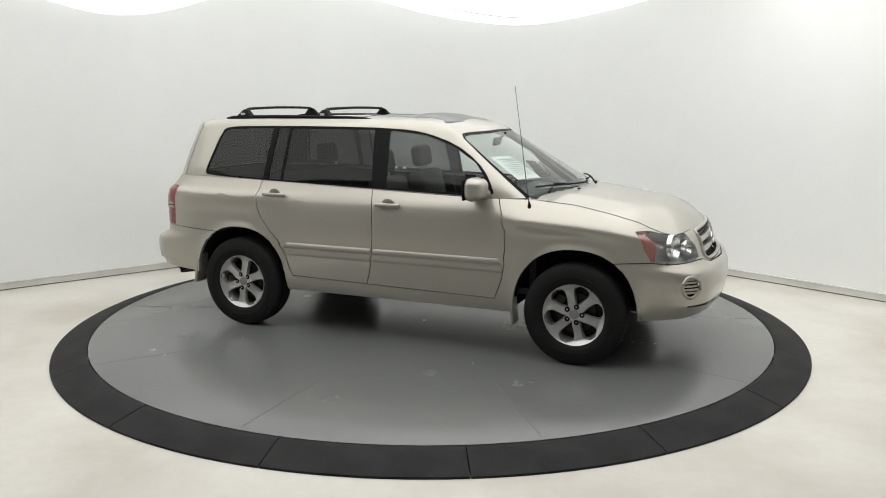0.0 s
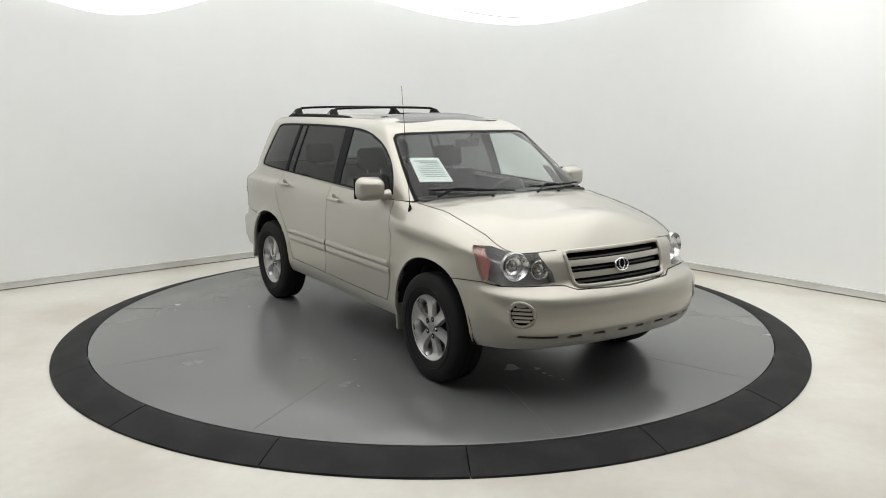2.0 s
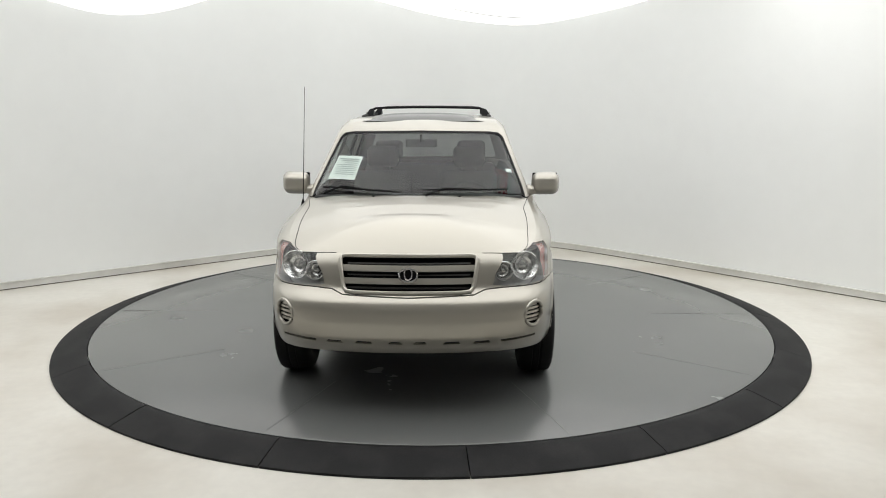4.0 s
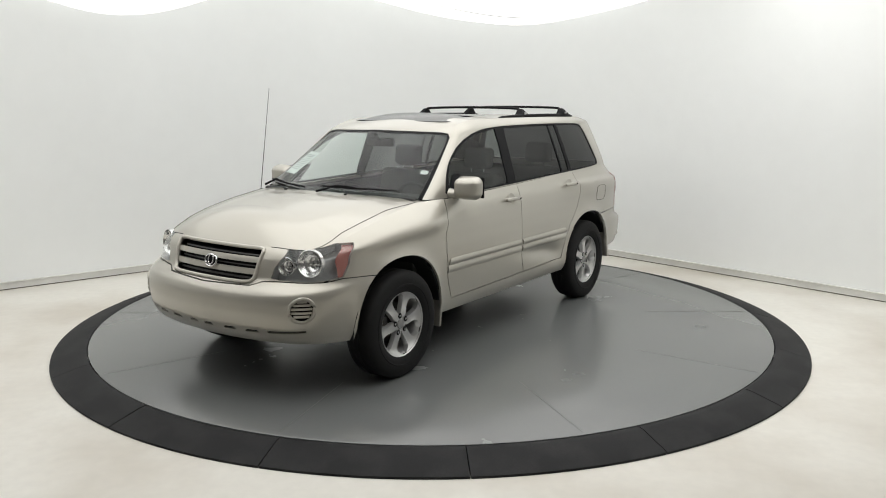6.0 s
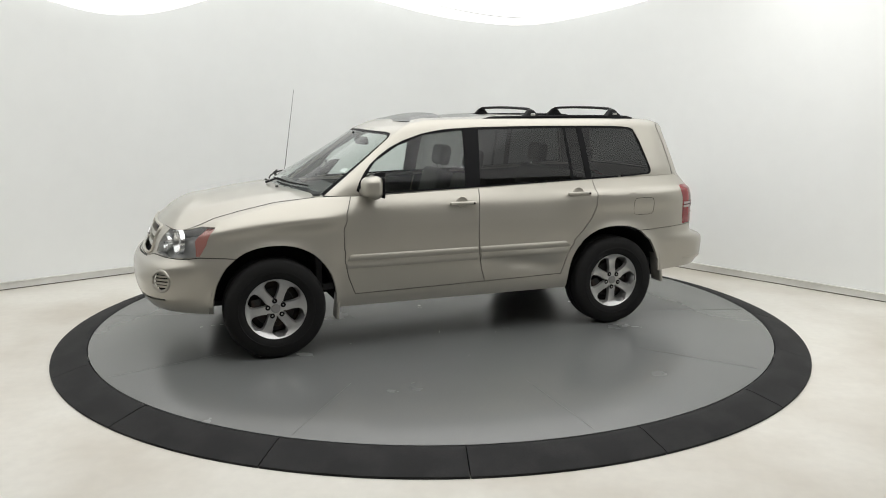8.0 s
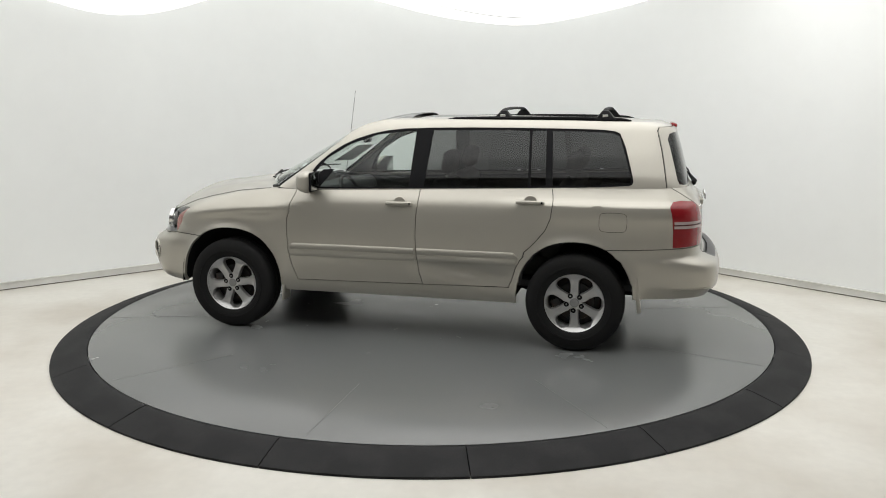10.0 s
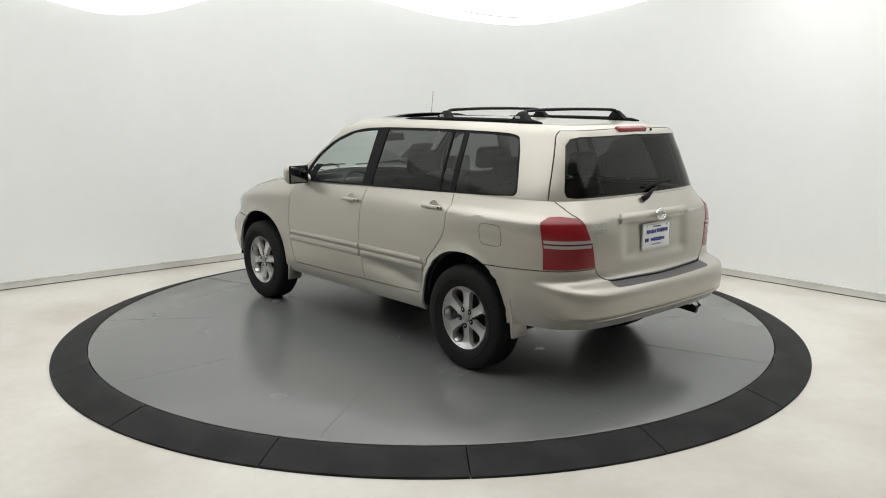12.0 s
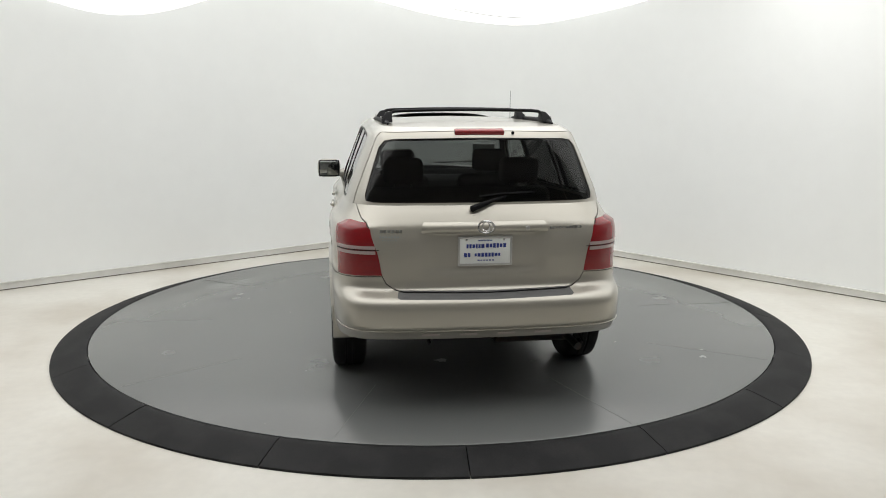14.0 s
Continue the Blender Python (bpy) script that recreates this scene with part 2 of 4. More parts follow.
def build_turntable():
    n = 144
    prof = [(0.0, 0.0), (1.0, 0.0), (2.0, 0.0), (2.719, 0.0), (2.727, -0.004), (2.727, -0.060), (0.0, -0.060)]
    disc = thing("turntable_disc", lathe(prof, n, "Z"), DISC, "round grey painted turntable disc with a faint gloss", "turntable")
    # faint radial joints between the disc's ten sector plates, and scuffs
    for k in range(10):
        m = box_bm(0.85, 0.003, 0.0010, 0, at=pose(0, 0, 0.0004, 0, 0, -18 + 36 * k) @ pose(2.27, 0, 0))
        part("joint", m, JOINT, disc, smooth=False)
    rnd = random.Random(11)
    for k in range(14):
        r, a = rnd.uniform(0.6, 2.6), rnd.uniform(0, 360)
        m = box_bm(rnd.uniform(0.012, 0.06), rnd.uniform(0.003, 0.008), 0.0010, 0, at=pose(0, 0, 0.0004, 0, 0, a) @ pose(r, 0, 0, 0, 0, rnd.uniform(0, 180)))
        part("scuff", m, SCUFF if k % 4 else JOINT, disc, smooth=False)
    return disc


def build_ring():
    ring = empty("turntable_ramp", "black rubber ramp ring of butted segments round the turntable", "ramp")
    count, r0, r1 = 17, 2.734, 2.982
    step = 360 / count
    bm = bmesh.new()
    k = 10
    prof = [(r0, FLOOR_Z), (r0, -0.006), (r0 + 0.010, -0.002), (r0 + 0.05, -0.006), (r1 - 0.02, -0.052), (r1, -0.060), (r1 + 0.002, FLOOR_Z)]
    rows = []
    for i in range(k + 1):
        a = radians((i / k - 0.5) * (step - 0.12))
        rows.append([bm.verts.new((r * math.cos(a), r * math.sin(a), z)) for r, z in prof])
    for A, B in zip(rows, rows[1:]):
        for j in range(len(prof) - 1):
            bm.faces.new((A[j], A[j + 1], B[j + 1], B[j]))
    bm.faces.new(rows[0])
    bm.faces.new(rows[-1])
    bmesh.ops.recalc_face_normals(bm, faces=bm.faces[:])
    first = part("segment", bm, RUBBER, ring, at=pose(0, 0, 0, 0, 0, -85.6 + step / 2))
    for i in range(1, count):
        ob = new("segment", first.data)
        ob.parent = ring
        ob.matrix_basis = pose(0, 0, 0.0006 * (i % 3), 0, 0, -85.6 + step / 2 + step * i)
    return ring


build_room()
DISC_OB = build_turntable()
build_ring()


# ---- the car's body surface ----
# Car axes: x forward from the middle of the wheelbase, y to its left side, z up from the ground.
AXLE, HUB_Z = 1.3575, 0.352


def plan_outline(pf, pr, width, front, rear):
    """Half outline from the front's middle round the left side to the rear's middle, as rounded rectangles of powers pf, pr."""
    th2 = np.linspace(0, math.pi, 60001)
    p = np.where(th2 < math.pi / 2, pf, pr)
    X = np.sign(np.cos(th2)) * np.abs(np.cos(th2)) ** (2 / p)
    Y = np.abs(np.sin(th2)) ** (2 / p)
    Y[0] = Y[-1] = 0.0
    d = np.hypot(np.diff(np.where(X > 0, X * front, X * rear)), np.diff(Y * width))
    return np.concatenate([[0], np.cumsum(d)]), X, Y


def curve(rows):
    return np.array([r[0] for r in rows]), np.array([r[1] for r in rows])


LOW_A, LOW_X, LOW_Y = plan_outline(8.0, 10.0, 0.88, 2.20, 2.30)
LOW_END = float(LOW_A[-1])
FRONT_X = curve([(0.28, 2.13), (0.34, 2.19), (0.40, 2.245), (0.46, 2.272), (0.55, 2.285), (0.63, 2.28), (0.675, 2.262), (0.70, 2.225), (0.72, 2.185), (0.75, 2.168), (0.80, 2.158), (0.86, 2.140), (0.90, 2.115), (0.925, 2.085), (0.95, 2.06)])
REAR_X = curve([(0.38, 2.27), (0.44, 2.325), (0.478, 2.352), (0.498, 2.380), (0.56, 2.385), (0.63, 2.385), (0.665, 2.372), (0.69, 2.33), (0.705, 2.262), (0.75, 2.25), (0.90, 2.252), (1.00, 2.245), (1.08, 2.225), (1.14, 2.185), (1.20, 2.142)])
SIDE_Y = curve([(0.26, 0.80), (0.325, 0.842), (0.37, 0.862), (0.41, 0.868), (0.50, 0.874), (0.60, 0.880), (0.70, 0.884), (0.80, 0.884), (0.90, 0.879), (0.98, 0.870), (1.03, 0.860), (1.07, 0.845), (1.11, 0.825), (1.15, 0.806), (1.20, 0.786)])
LOW_TOP = curve([(-2.3, 1.19), (-1.7, 1.190), (-1.165, 1.171), (-0.138, 1.139), (0.69, 1.118), (0.9, 1.118), (1.1, 1.115), (1.4, 1.074), (1.7, 1.018), (1.9, 0.972), (2.02, 0.935), (2.10, 0.910), (2.13, 0.915), (2.14, 0.922)])
LOW_BOT = curve([(-2.3, 0.435), (-1.75, 0.41), (-1.2, 0.33), (-0.95, 0.325), (0.9, 0.325), (1.3, 0.325), (1.8, 0.345), (2.14, 0.368)])


def nominal(X):
    return np.where(X > 0, X * 2.14, X * 2.25)


def soft_interp(z, c):
    # a little smoothing, so that the profile's corners read as rounded sheet metal
    return sum(np.interp(z + k * 0.009, *c) for k in (-1.5, -0.75, 0, 0.75, 1.5)) / 5


def low_range(a):
    X = np.interp(a, LOW_A, LOW_X)
    return np.interp(nominal(X), *LOW_BOT), np.interp(nominal(X), *LOW_TOP)


def dent(x, z):
    # crushed crease low on the left rear door
    g = np.exp(-((x + 0.55) / 0.26) ** 2)
    return 0.030 * g * np.exp(-((z - 0.560 - 0.10 * (x + 0.55)) / 0.055) ** 2) - 0.009 * g * np.exp(-((z - 0.635) / 0.03) ** 2) + 0.016 * np.exp(-((x + 0.75) / 0.10) ** 2 - ((z - 0.50) / 0.05) ** 2)


def low_surface(a, z, side=1, inset=0.0):
    a, z = np.asarray(a, float), np.asarray(z, float)
    X, Y = np.interp(a, LOW_A, LOW_X), np.interp(a, LOW_A, LOW_Y)
    top = np.interp(nominal(X), *LOW_TOP)
    fx = soft_interp(np.minimum(z, 0.95), FRONT_X)
    rx = soft_interp(z, REAR_X)
    x = np.where(X > 0, X * fx - 0.165 * Y ** 2 * np.abs(X) ** 4, X * rx + 0.065 * Y ** 2 * np.abs(X) ** 4)
    w = soft_interp(z, SIDE_Y)
    # front wings roll over to the bonnet; haunches behind the rear doors; flared arches
    s = np.clip((nominal(X) - 0.72) / 0.40, 0, 1)
    s = s * s * (3 - 2 * s)
    d = np.maximum(top - z, 0)
    w = w - s * (0.062 + 0.030 * np.clip((nominal(X) - 1.1), 0, 1)) * np.exp(-(d / 0.055)) + s * 0.030 * np.exp(-((z - 0.985 + 0.05 * (nominal(X) - 0.9)) / 0.06) ** 2)
    h = np.clip((-nominal(X) - 0.70) / 0.75, 0, 1)
    h = h * h * (3 - 2 * h)
    w = w + h * (0.012 + 0.012 * np.exp(-((z - 1.0) / 0.10) ** 2) + 0.030 * np.clip((z - 0.90) / 0.17, 0, 1) ** 1.5 * (1 - np.clip((z - 1.070) / 0.028, 0, 1)))
    for ax in (AXLE, -AXLE):
        r = np.hypot((x - ax) / 0.98, (z - HUB_Z - 0.005) / 1.04)
        w = w + 0.026 * np.exp(-((r - 0.40) / 0.065) ** 2) * np.clip((z - 0.30) / 0.1, 0, 1)
    if side > 0:
        w = w - dent(x, z)
    y = Y * w
    # scooped plate recess in the tailgate
    rec = np.where(X < -0.9, 1 / (1 + np.exp((np.abs(y) - 0.335) / 0.012)) / (1 + np.exp(-(z - 0.815) / 0.010)) / (1 + np.exp((z - 1.035) / 0.008)), 0)
    x = x + 0.017 * rec
    out = np.stack([x, y, z], -1)
    if np.any(inset):
        e = 0.004
        du = low_surface(a + e, z) - low_surface(a - e, z)
        dv = low_surface(a, z + e) - low_surface(a, z - e)
        n = np.cross(du, dv)
        n /= np.linalg.norm(n, axis=-1, keepdims=True) + 1e-12
        out = out - n * inset
    out[..., 1] *= side
    return out


# glasshouse
UP_A, UP_X, UP_Y = plan_outline(11.0, 10.0, 0.78, 0.95, 2.05)
UP_END = float(UP_A[-1])
UP_FRONT = curve([(0.0, 1.245), (0.45, 0.888), (0.80, 0.618), (0.90, 0.545), (0.96, 0.490), (1.0, 0.43)])
UP_REAR = curve([(0.0, 2.145), (0.30, 2.112), (0.60, 2.076), (0.85, 2.040), (0.93, 2.020), (1.0, 1.935)])
UP_WIDE = curve([(0.0, 0.797), (0.15, 0.778), (0.50, 0.715), (0.85, 0.648), (0.93, 0.630), (1.0, 0.572)])


def up_range(a):
    X = np.interp(a, UP_A, UP_X)
    xn = np.where(X > 0, X * 1.0, X * 2.145)
    base = np.interp(xn, [-2.145, -1.7, -1.165, -0.138, 0.69, 0.93, 1.0], [1.19, 1.190, 1.171, 1.139, 1.118, 1.125, 1.165])
    top = np.interp(xn, [-2.145, -1.95, -1.4, -0.4, 0.35, 0.8, 1.0], [1.636, 1.640, 1.648, 1.652, 1.645, 1.612, 1.600])
    return base, top


def up_surface(a, v, side=1, inset=0.0):
    a, v = np.asarray(a, float), np.asarray(v, float)
    X, Y = np.interp(a, UP_A, UP_X), np.interp(a, UP_A, UP_Y)
    base, top = up_range(a)
    fx, rx, w = np.interp(v, *UP_FRONT), np.interp(v, *UP_REAR), np.interp(v, *UP_WIDE)
    fx = sum(np.interp(v + k * 0.02, *UP_FRONT) for k in (-1, 0, 1)) / 3
    w = sum(np.interp(v + k * 0.02, *UP_WIDE) for k in (-1, 0, 1)) / 3
    bow = 0.27 - 0.14 * v
    x = np.where(X > 0, X * fx - bow * Y ** 2 * np.abs(X) ** 4, X * rx + (0.065 - 0.02 * v) * Y ** 2 * np.abs(X) ** 4)
    y = Y * w
    # glasshouse follows the haunches behind the rear doors
    t = np.clip((-x - 0.70) / 0.75, 0, 1)
    y = y * (1 + 0.015 * t * t * (3 - 2 * t))
    z = base + (top - base) * v
    out = np.stack([x, y, z], -1)
    if np.any(inset):
        e = 0.004
        du = up_surface(a + e, v) - up_surface(a - e, v)
        dv = up_surface(a, v + e) - up_surface(a, v - e)
        n = np.cross(du, dv)
        n /= np.linalg.norm(n, axis=-1, keepdims=True) + 1e-12
        out = out - n * inset
    out[..., 1] *= side
    return out


# places on the flat layout of the two shells: by x on the flanks, by y on the front and the rear
A_SAMPLES = np.linspace(0, LOW_END, 3000)
U_SAMPLES = np.linspace(0, UP_END, 3000)


def low_flank(x, z):
    xs = low_surface(A_SAMPLES, np.full(3000, z))[:, 0]
    return (float(np.interp(-x, -xs, A_SAMPLES)), z)


def low_front(y, z):
    ys = low_surface(A_SAMPLES[:900], np.full(900, z))[:, 1]
    k = int(np.argmax(ys > 0.985 * ys.max())) + 1
    return (float(np.interp(y, ys[:k], A_SAMPLES[:k])), z)


def low_rear(y, z):
    aa = A_SAMPLES[::-1][:900]
    ys = low_surface(aa, np.full(900, z))[:, 1]
    k = int(np.argmax(ys > 0.985 * ys.max())) + 1
    return (float(np.interp(y, ys[:k], aa[:k])), z)


def up_flank(x, z):
    a, v = UP_END * 0.5, 0.5
    for _ in range(8):
        xs = up_surface(U_SAMPLES, np.full(3000, v))[:, 0]
        a = float(np.interp(-x, -xs, U_SAMPLES))
        b, t = up_range(a)
        v = float((z - b) / (t - b))
    return (a, v)


def up_at(frac, v, front):
    """By the share of the half-width, on the windscreen or on the rear window."""
    half = len(UP_A) // 2
    if front:
        return (float(np.interp(frac, UP_Y[:half], UP_A[:half])), v)
    return (float(np.interp(frac, UP_Y[half:][::-1], UP_A[half:][::-1])), v)


def dense(pts, step=0.05, closed=False):
    out = []
    n = len(pts)
    for i in range(n if closed else n - 1):
        p, q = Vector(pts[i]), Vector(pts[(i + 1) % n])
        k = max(1, int((q - p).length / step))
        out += [tuple(p.lerp(q, j / k)) for j in range(k)]
    if not closed:
        out.append(tuple(pts[-1]))
    return out


def rounded(pts, rounds=2):
    """Cut the corners of a closed outline."""
    for _ in range(rounds):
        out = []
        n = len(pts)
        for i in range(n):
            p, q = Vector(pts[i]), Vector(pts[(i + 1) % n])
            out += [tuple(p.lerp(q, 0.25)), tuple(p.lerp(q, 0.75))]
        pts = out
    return pts


def seam_strip(pts, half=0.0029):
    left, right = [], []
    n = len(pts)
    for i, p in enumerate(pts):
        u = (Vector(pts[min(i + 1, n - 1)]) - Vector(pts[max(i - 1, 0)])).normalized()
        s = Vector((-u.y, u.x)) * half
        left.append(tuple(Vector(p) + s))
        right.append(tuple(Vector(p) - s))
    return left + right[::-1]


def inside(poly, x, y):
    hit = False
    n = len(poly)
    j = n - 1
    for i in range(n):
        xi, yi = poly[i]
        xj, yj = poly[j]
        if (yi > y) != (yj > y) and x < (xj - xi) * (y - yi) / (yj - yi) + xi:
            hit = not hit
        j = i
    return hit


def cut_flat(bm, poly):
    """Score the flat sheet along a closed outline."""
    n = len(poly)
    for i in range(n):
        p, q = Vector((*poly[i], 0)), Vector((*poly[(i + 1) % n], 0))
        if (q - p).length < 1e-6:
            continue
        lo = (min(p.x, q.x) - 1e-4, min(p.y, q.y) - 1e-4)
        hi = (max(p.x, q.x) + 1e-4, max(p.y, q.y) + 1e-4)
        faces = []
        for f in bm.faces:
            xs = [v.co.x for v in f.verts]
            if max(xs) < lo[0] or min(xs) > hi[0]:
                continue
            ys = [v.co.y for v in f.verts]
            if max(ys) < lo[1] or min(ys) > hi[1]:
                continue
            faces.append(f)
        if not faces:
            continue
        geom = set(faces)
        for f in faces:
            geom.update(f.edges)
            geom.update(f.verts)
        u = (q - p).normalized()
        bmesh.ops.bisect_plane(bm, geom=list(geom), dist=1e-6, plane_co=p, plane_no=Vector((-u.y, u.x, 0)))


def flat_sheet(na, nv, end, rng):
    bm = bmesh.new()
    rows = []
    for i in range(na + 1):
        a = end * i / na
        lo, hi = rng(a)
        rows.append([bm.verts.new((a, lo + (hi - lo) * j / nv, 0)) for j in range(nv + 1)])
    for A, B in zip(rows, rows[1:]):
        for j in range(nv):
            bm.faces.new((A[j], B[j], B[j + 1], A[j + 1]))
    return bm


def sort_faces(bm, cuts, fallback):
    """Cuts: (region, outline) in order of precedence. Gives region -> list of flat faces."""
    for _, poly in cuts:
        cut_flat(bm, poly)
    boxes = [(r, p, min(q[0] for q in p), max(q[0] for q in p), min(q[1] for q in p), max(q[1] for q in p)) for r, p in cuts]
    regions = {}
    for f in bm.faces:
        c = f.calc_center_median()
        name = None
        for r, p, x0, x1, y0, y1 in boxes:
            if x0 <= c.x <= x1 and y0 <= c.y <= y1 and inside(p, c.x, c.y):
                name = r
                break
        name = name or fallback(c.x, c.y)
        regions.setdefault(name, []).append([(v.co.x, v.co.y) for v in f.verts])
    bm.free()
    return regions


def shell_bm(faces, surface, sides, inset=0.0, flange=0.014, end=None):
    """Lay flat faces on the surface, on one side or on both, and turn their rims inwards."""
    bm = bmesh.new()
    turn_in = bm.verts.layers.float_vector.new("turn_in")
    for side in sides:
        index, coords = {}, []
        polys = []
        for f in faces:
            ids = []
            for a, v in f:
                key = (round(a, 5), round(v, 5))
                if key not in index:
                    index[key] = len(coords)
                    coords.append((a, v))
                if not ids or ids[-1] != index[key]:
                    ids.append(index[key])
            polys.append(ids)
        arr = np.array(coords)
        P = surface(arr[:, 0], arr[:, 1], side, inset)
        vs = [bm.verts.new(p) for p in P.tolist()]
        if flange:
            for v, q in zip(vs, (surface(arr[:, 0], arr[:, 1], side, inset + flange) - P).tolist()):
                v[turn_in] = q
        for ids in polys:
            if len(set(ids)) < 3:
                continue
            order = ids if side > 0 else ids[::-1]
            try:
                bm.faces.new([vs[k] for k in order])
            except ValueError:
                pass
    bmesh.ops.remove_doubles(bm, verts=bm.verts[:], dist=1e-5)
    bmesh.ops.dissolve_degenerate(bm, dist=4e-4, edges=bm.edges[:])
    bm.normal_update()
    if flange:
        rim = [e for e in bm.edges if e.is_boundary]
        for e in rim:
            e.smooth = False
        res = bmesh.ops.extrude_edge_only(bm, edges=rim)
        for g in res["geom"]:
            if isinstance(g, bmesh.types.BMVert):
                g.co += g[turn_in]
    return bm


CAR = empty("car", "champagne beige sport utility vehicle with a dented rear door", "car")


def body_cuts():
    S, F, R = low_flank, low_front, low_rear
    arch_f, arch_r = [], []
    for ax, out in ((AXLE, arch_f), (-AXLE, arch_r)):
        cx, hw = (1.352, 0.430) if ax > 0 else (-1.352, 0.420)
        pts = [(cx + hw, 0.20)]
        for i in range(0, 29):
            t = math.pi * i / 28
            c, sn = math.cos(t), math.sin(t)
            pts.append((cx + hw * math.copysign(abs(c) ** 0.9, c), HUB_Z + 0.010 + 0.448 * sn ** 0.9))
        pts.append((cx - hw, 0.20))
        out += [S(*p) for p in pts]
    door_a = [S(*p) for p in dense([(0.79, 1.15), (0.80, 1.10), (0.838, 1.0), (0.860, 0.90), (0.862, 0.75), (0.852, 0.63), (0.83, 0.53), (0.785, 0.415)], 0.06)]
    door_b = [S(*p) for p in dense([(-0.20, 1.16), (-0.193, 1.12), (-0.176, 0.95), (-0.172, 0.80), (-0.178, 0.66), (-0.20, 0.52), (-0.228, 0.43)], 0.06)]
    door_c = [S(*p) for p in dense([(-1.170, 1.19), (-1.178, 1.15), (-1.186, 1.06), (-1.172, 0.96), (-1.135, 0.875), (-1.07, 0.795), (-0.985, 0.705), (-0.93, 0.60), (-0.90, 0.50), (-0.875, 0.44)], 0.05)]
    sill = [S(*p) for p in dense([(0.785, 0.418), (0.3, 0.425), (-0.3, 0.435), (-0.875, 0.445)], 0.1)]
    head = [S(1.735, 0.945), S(1.80, 0.83), S(1.85, 0.752), F(0.78, 0.742), F(0.70, 0.738), F(0.55, 0.742), F(0.485, 0.75), F(0.50, 0.81), F(0.545, 0.895), F(0.555, 0.97), F(0.72, 0.97), F(0.735, 0.945)]
    edge = [S(1.735, 0.945)[0], S(1.80, 0.83)[0], S(1.85, 0.752)[0]]
    amber = [(edge[0], 0.945), (edge[1], 0.83), (edge[2], 0.752), (edge[2] - 0.035, 0.752), (edge[1] - 0.085, 0.80), (edge[1] - 0.105, 0.85), (edge[1] - 0.10, 0.90), (edge[0] - 0.075, 0.945)]
    grille = [(-0.02, 0.705)] + [F(*p) for p in [(0.30, 0.706), (0.362, 0.712), (0.378, 0.735), (0.398, 0.85), (0.402, 0.898), (0.39, 0.914), (0.36, 0.919)]] + [(-0.02, 0.921)]
    fog_a, fog_z = F(0.730, 0.582)
    fog = [(fog_a + 0.076 * math.cos(t), fog_z + 0.076 * math.sin(t)) for t in [2 * math.pi * i / 28 for i in range(28)]]
    bump_seam = dense([S(1.44, 0.728), S(1.60, 0.730), S(1.85, 0.744), F(0.78, 0.732), F(0.55, 0.734), F(0.44, 0.728), F(0.375, 0.705), (-0.01, 0.695)], 0.04)
    tail = [S(-1.990, 1.070), S(-2.012, 0.95), S(-2.020, 0.785), R(0.60, 0.797), R(0.625, 0.93), R(0.662, 1.06), R(0.685, 1.095), S(-2.06, 1.106), S(-2.008, 1.098)]
    gate = dense([R(0.735, 1.195), R(0.71, 1.12), R(0.672, 1.07), R(0.63, 0.93), R(0.605, 0.80), R(0.575, 0.745), R(0.53, 0.715), R(0.48, 0.704), (LOW_END + 0.01, 0.697)], 0.04)
    rear_seam = dense([S(-1.45, 0.757), S(-1.70, 0.760), S(-2.012, 0.776), R(0.605, 0.790)], 0.05)
    step = [R(0.505, 0.712), R(0.518, 0.684), R(0.500, 0.676), (LOW_END + 0.01, 0.670), (LOW_END + 0.01, 0.705)]
    cuts = [("hole", arch_f), ("hole", arch_r), ("amber", amber), ("headlamp", head), ("grille", grille), ("fog", fog), ("tail", tail)]
    # slots in the front bumper's lower edge
    for y0, y1 in ((0.03, 0.11), (0.20, 0.30), (0.37, 0.47)):
        cuts.append(("seam", [F(y0, 0.432), F(y1, 0.434), F(y1 - 0.012, 0.450), F(y0 + 0.012, 0.448)]))
    cuts.append(("seam", [F(0.53, 0.436), F(0.735, 0.446), F(0.735, 0.458), F(0.53, 0.451)]))
    for line in (door_a, door_b, door_c, sill, bump_seam, rear_seam, gate):
        cuts.append(("seam", seam_strip(line)))
    fuel = rounded([S(x, z) for x, z in ((-1.515, 1.000), (-1.537, 1.022), (-1.683, 1.022), (-1.705, 1.000), (-1.705, 0.907), (-1.683, 0.885), (-1.537, 0.885), (-1.515, 0.907))], 1)
    cuts.append(("step", step))
    lower_gate = gate + [(LOW_END + 0.02, 1.3), (gate[0][0], 1.3)]
    cuts.append(("gate", lower_gate))
    front_door = door_a + door_b[::-1]
    rear_door = door_b + door_c[::-1]
    cuts.append(("front_door", front_door))
    cuts.append(("rear_door", rear_door))
    low = bump_seam + [(-0.02, 0.1), (S(1.44, 0.728)[0], 0.1)]
    cuts.append(("front_bumper", low))
    rear_low = rear_seam + [g for g in gate if g[1] < 0.79] + [(LOW_END + 0.02, 0.1), (rear_seam[0][0], 0.1)]
    cuts.append(("rear_bumper", rear_low))
    return cuts, fuel


def body_fallback(a, z):
    x = float(low_surface(a, z)[0])
    if x > 1.3:
        if z < 0.70:
            return "front_bumper"
        return "fender" if a > low_front(0.56, 0.9)[0] else "nose"
    if z < 0.452 and -1.0 < x < 0.98:
        return "rocker"
    if x > 0.5:
        return "fender"
    return "quarter"


REGIONS = {}


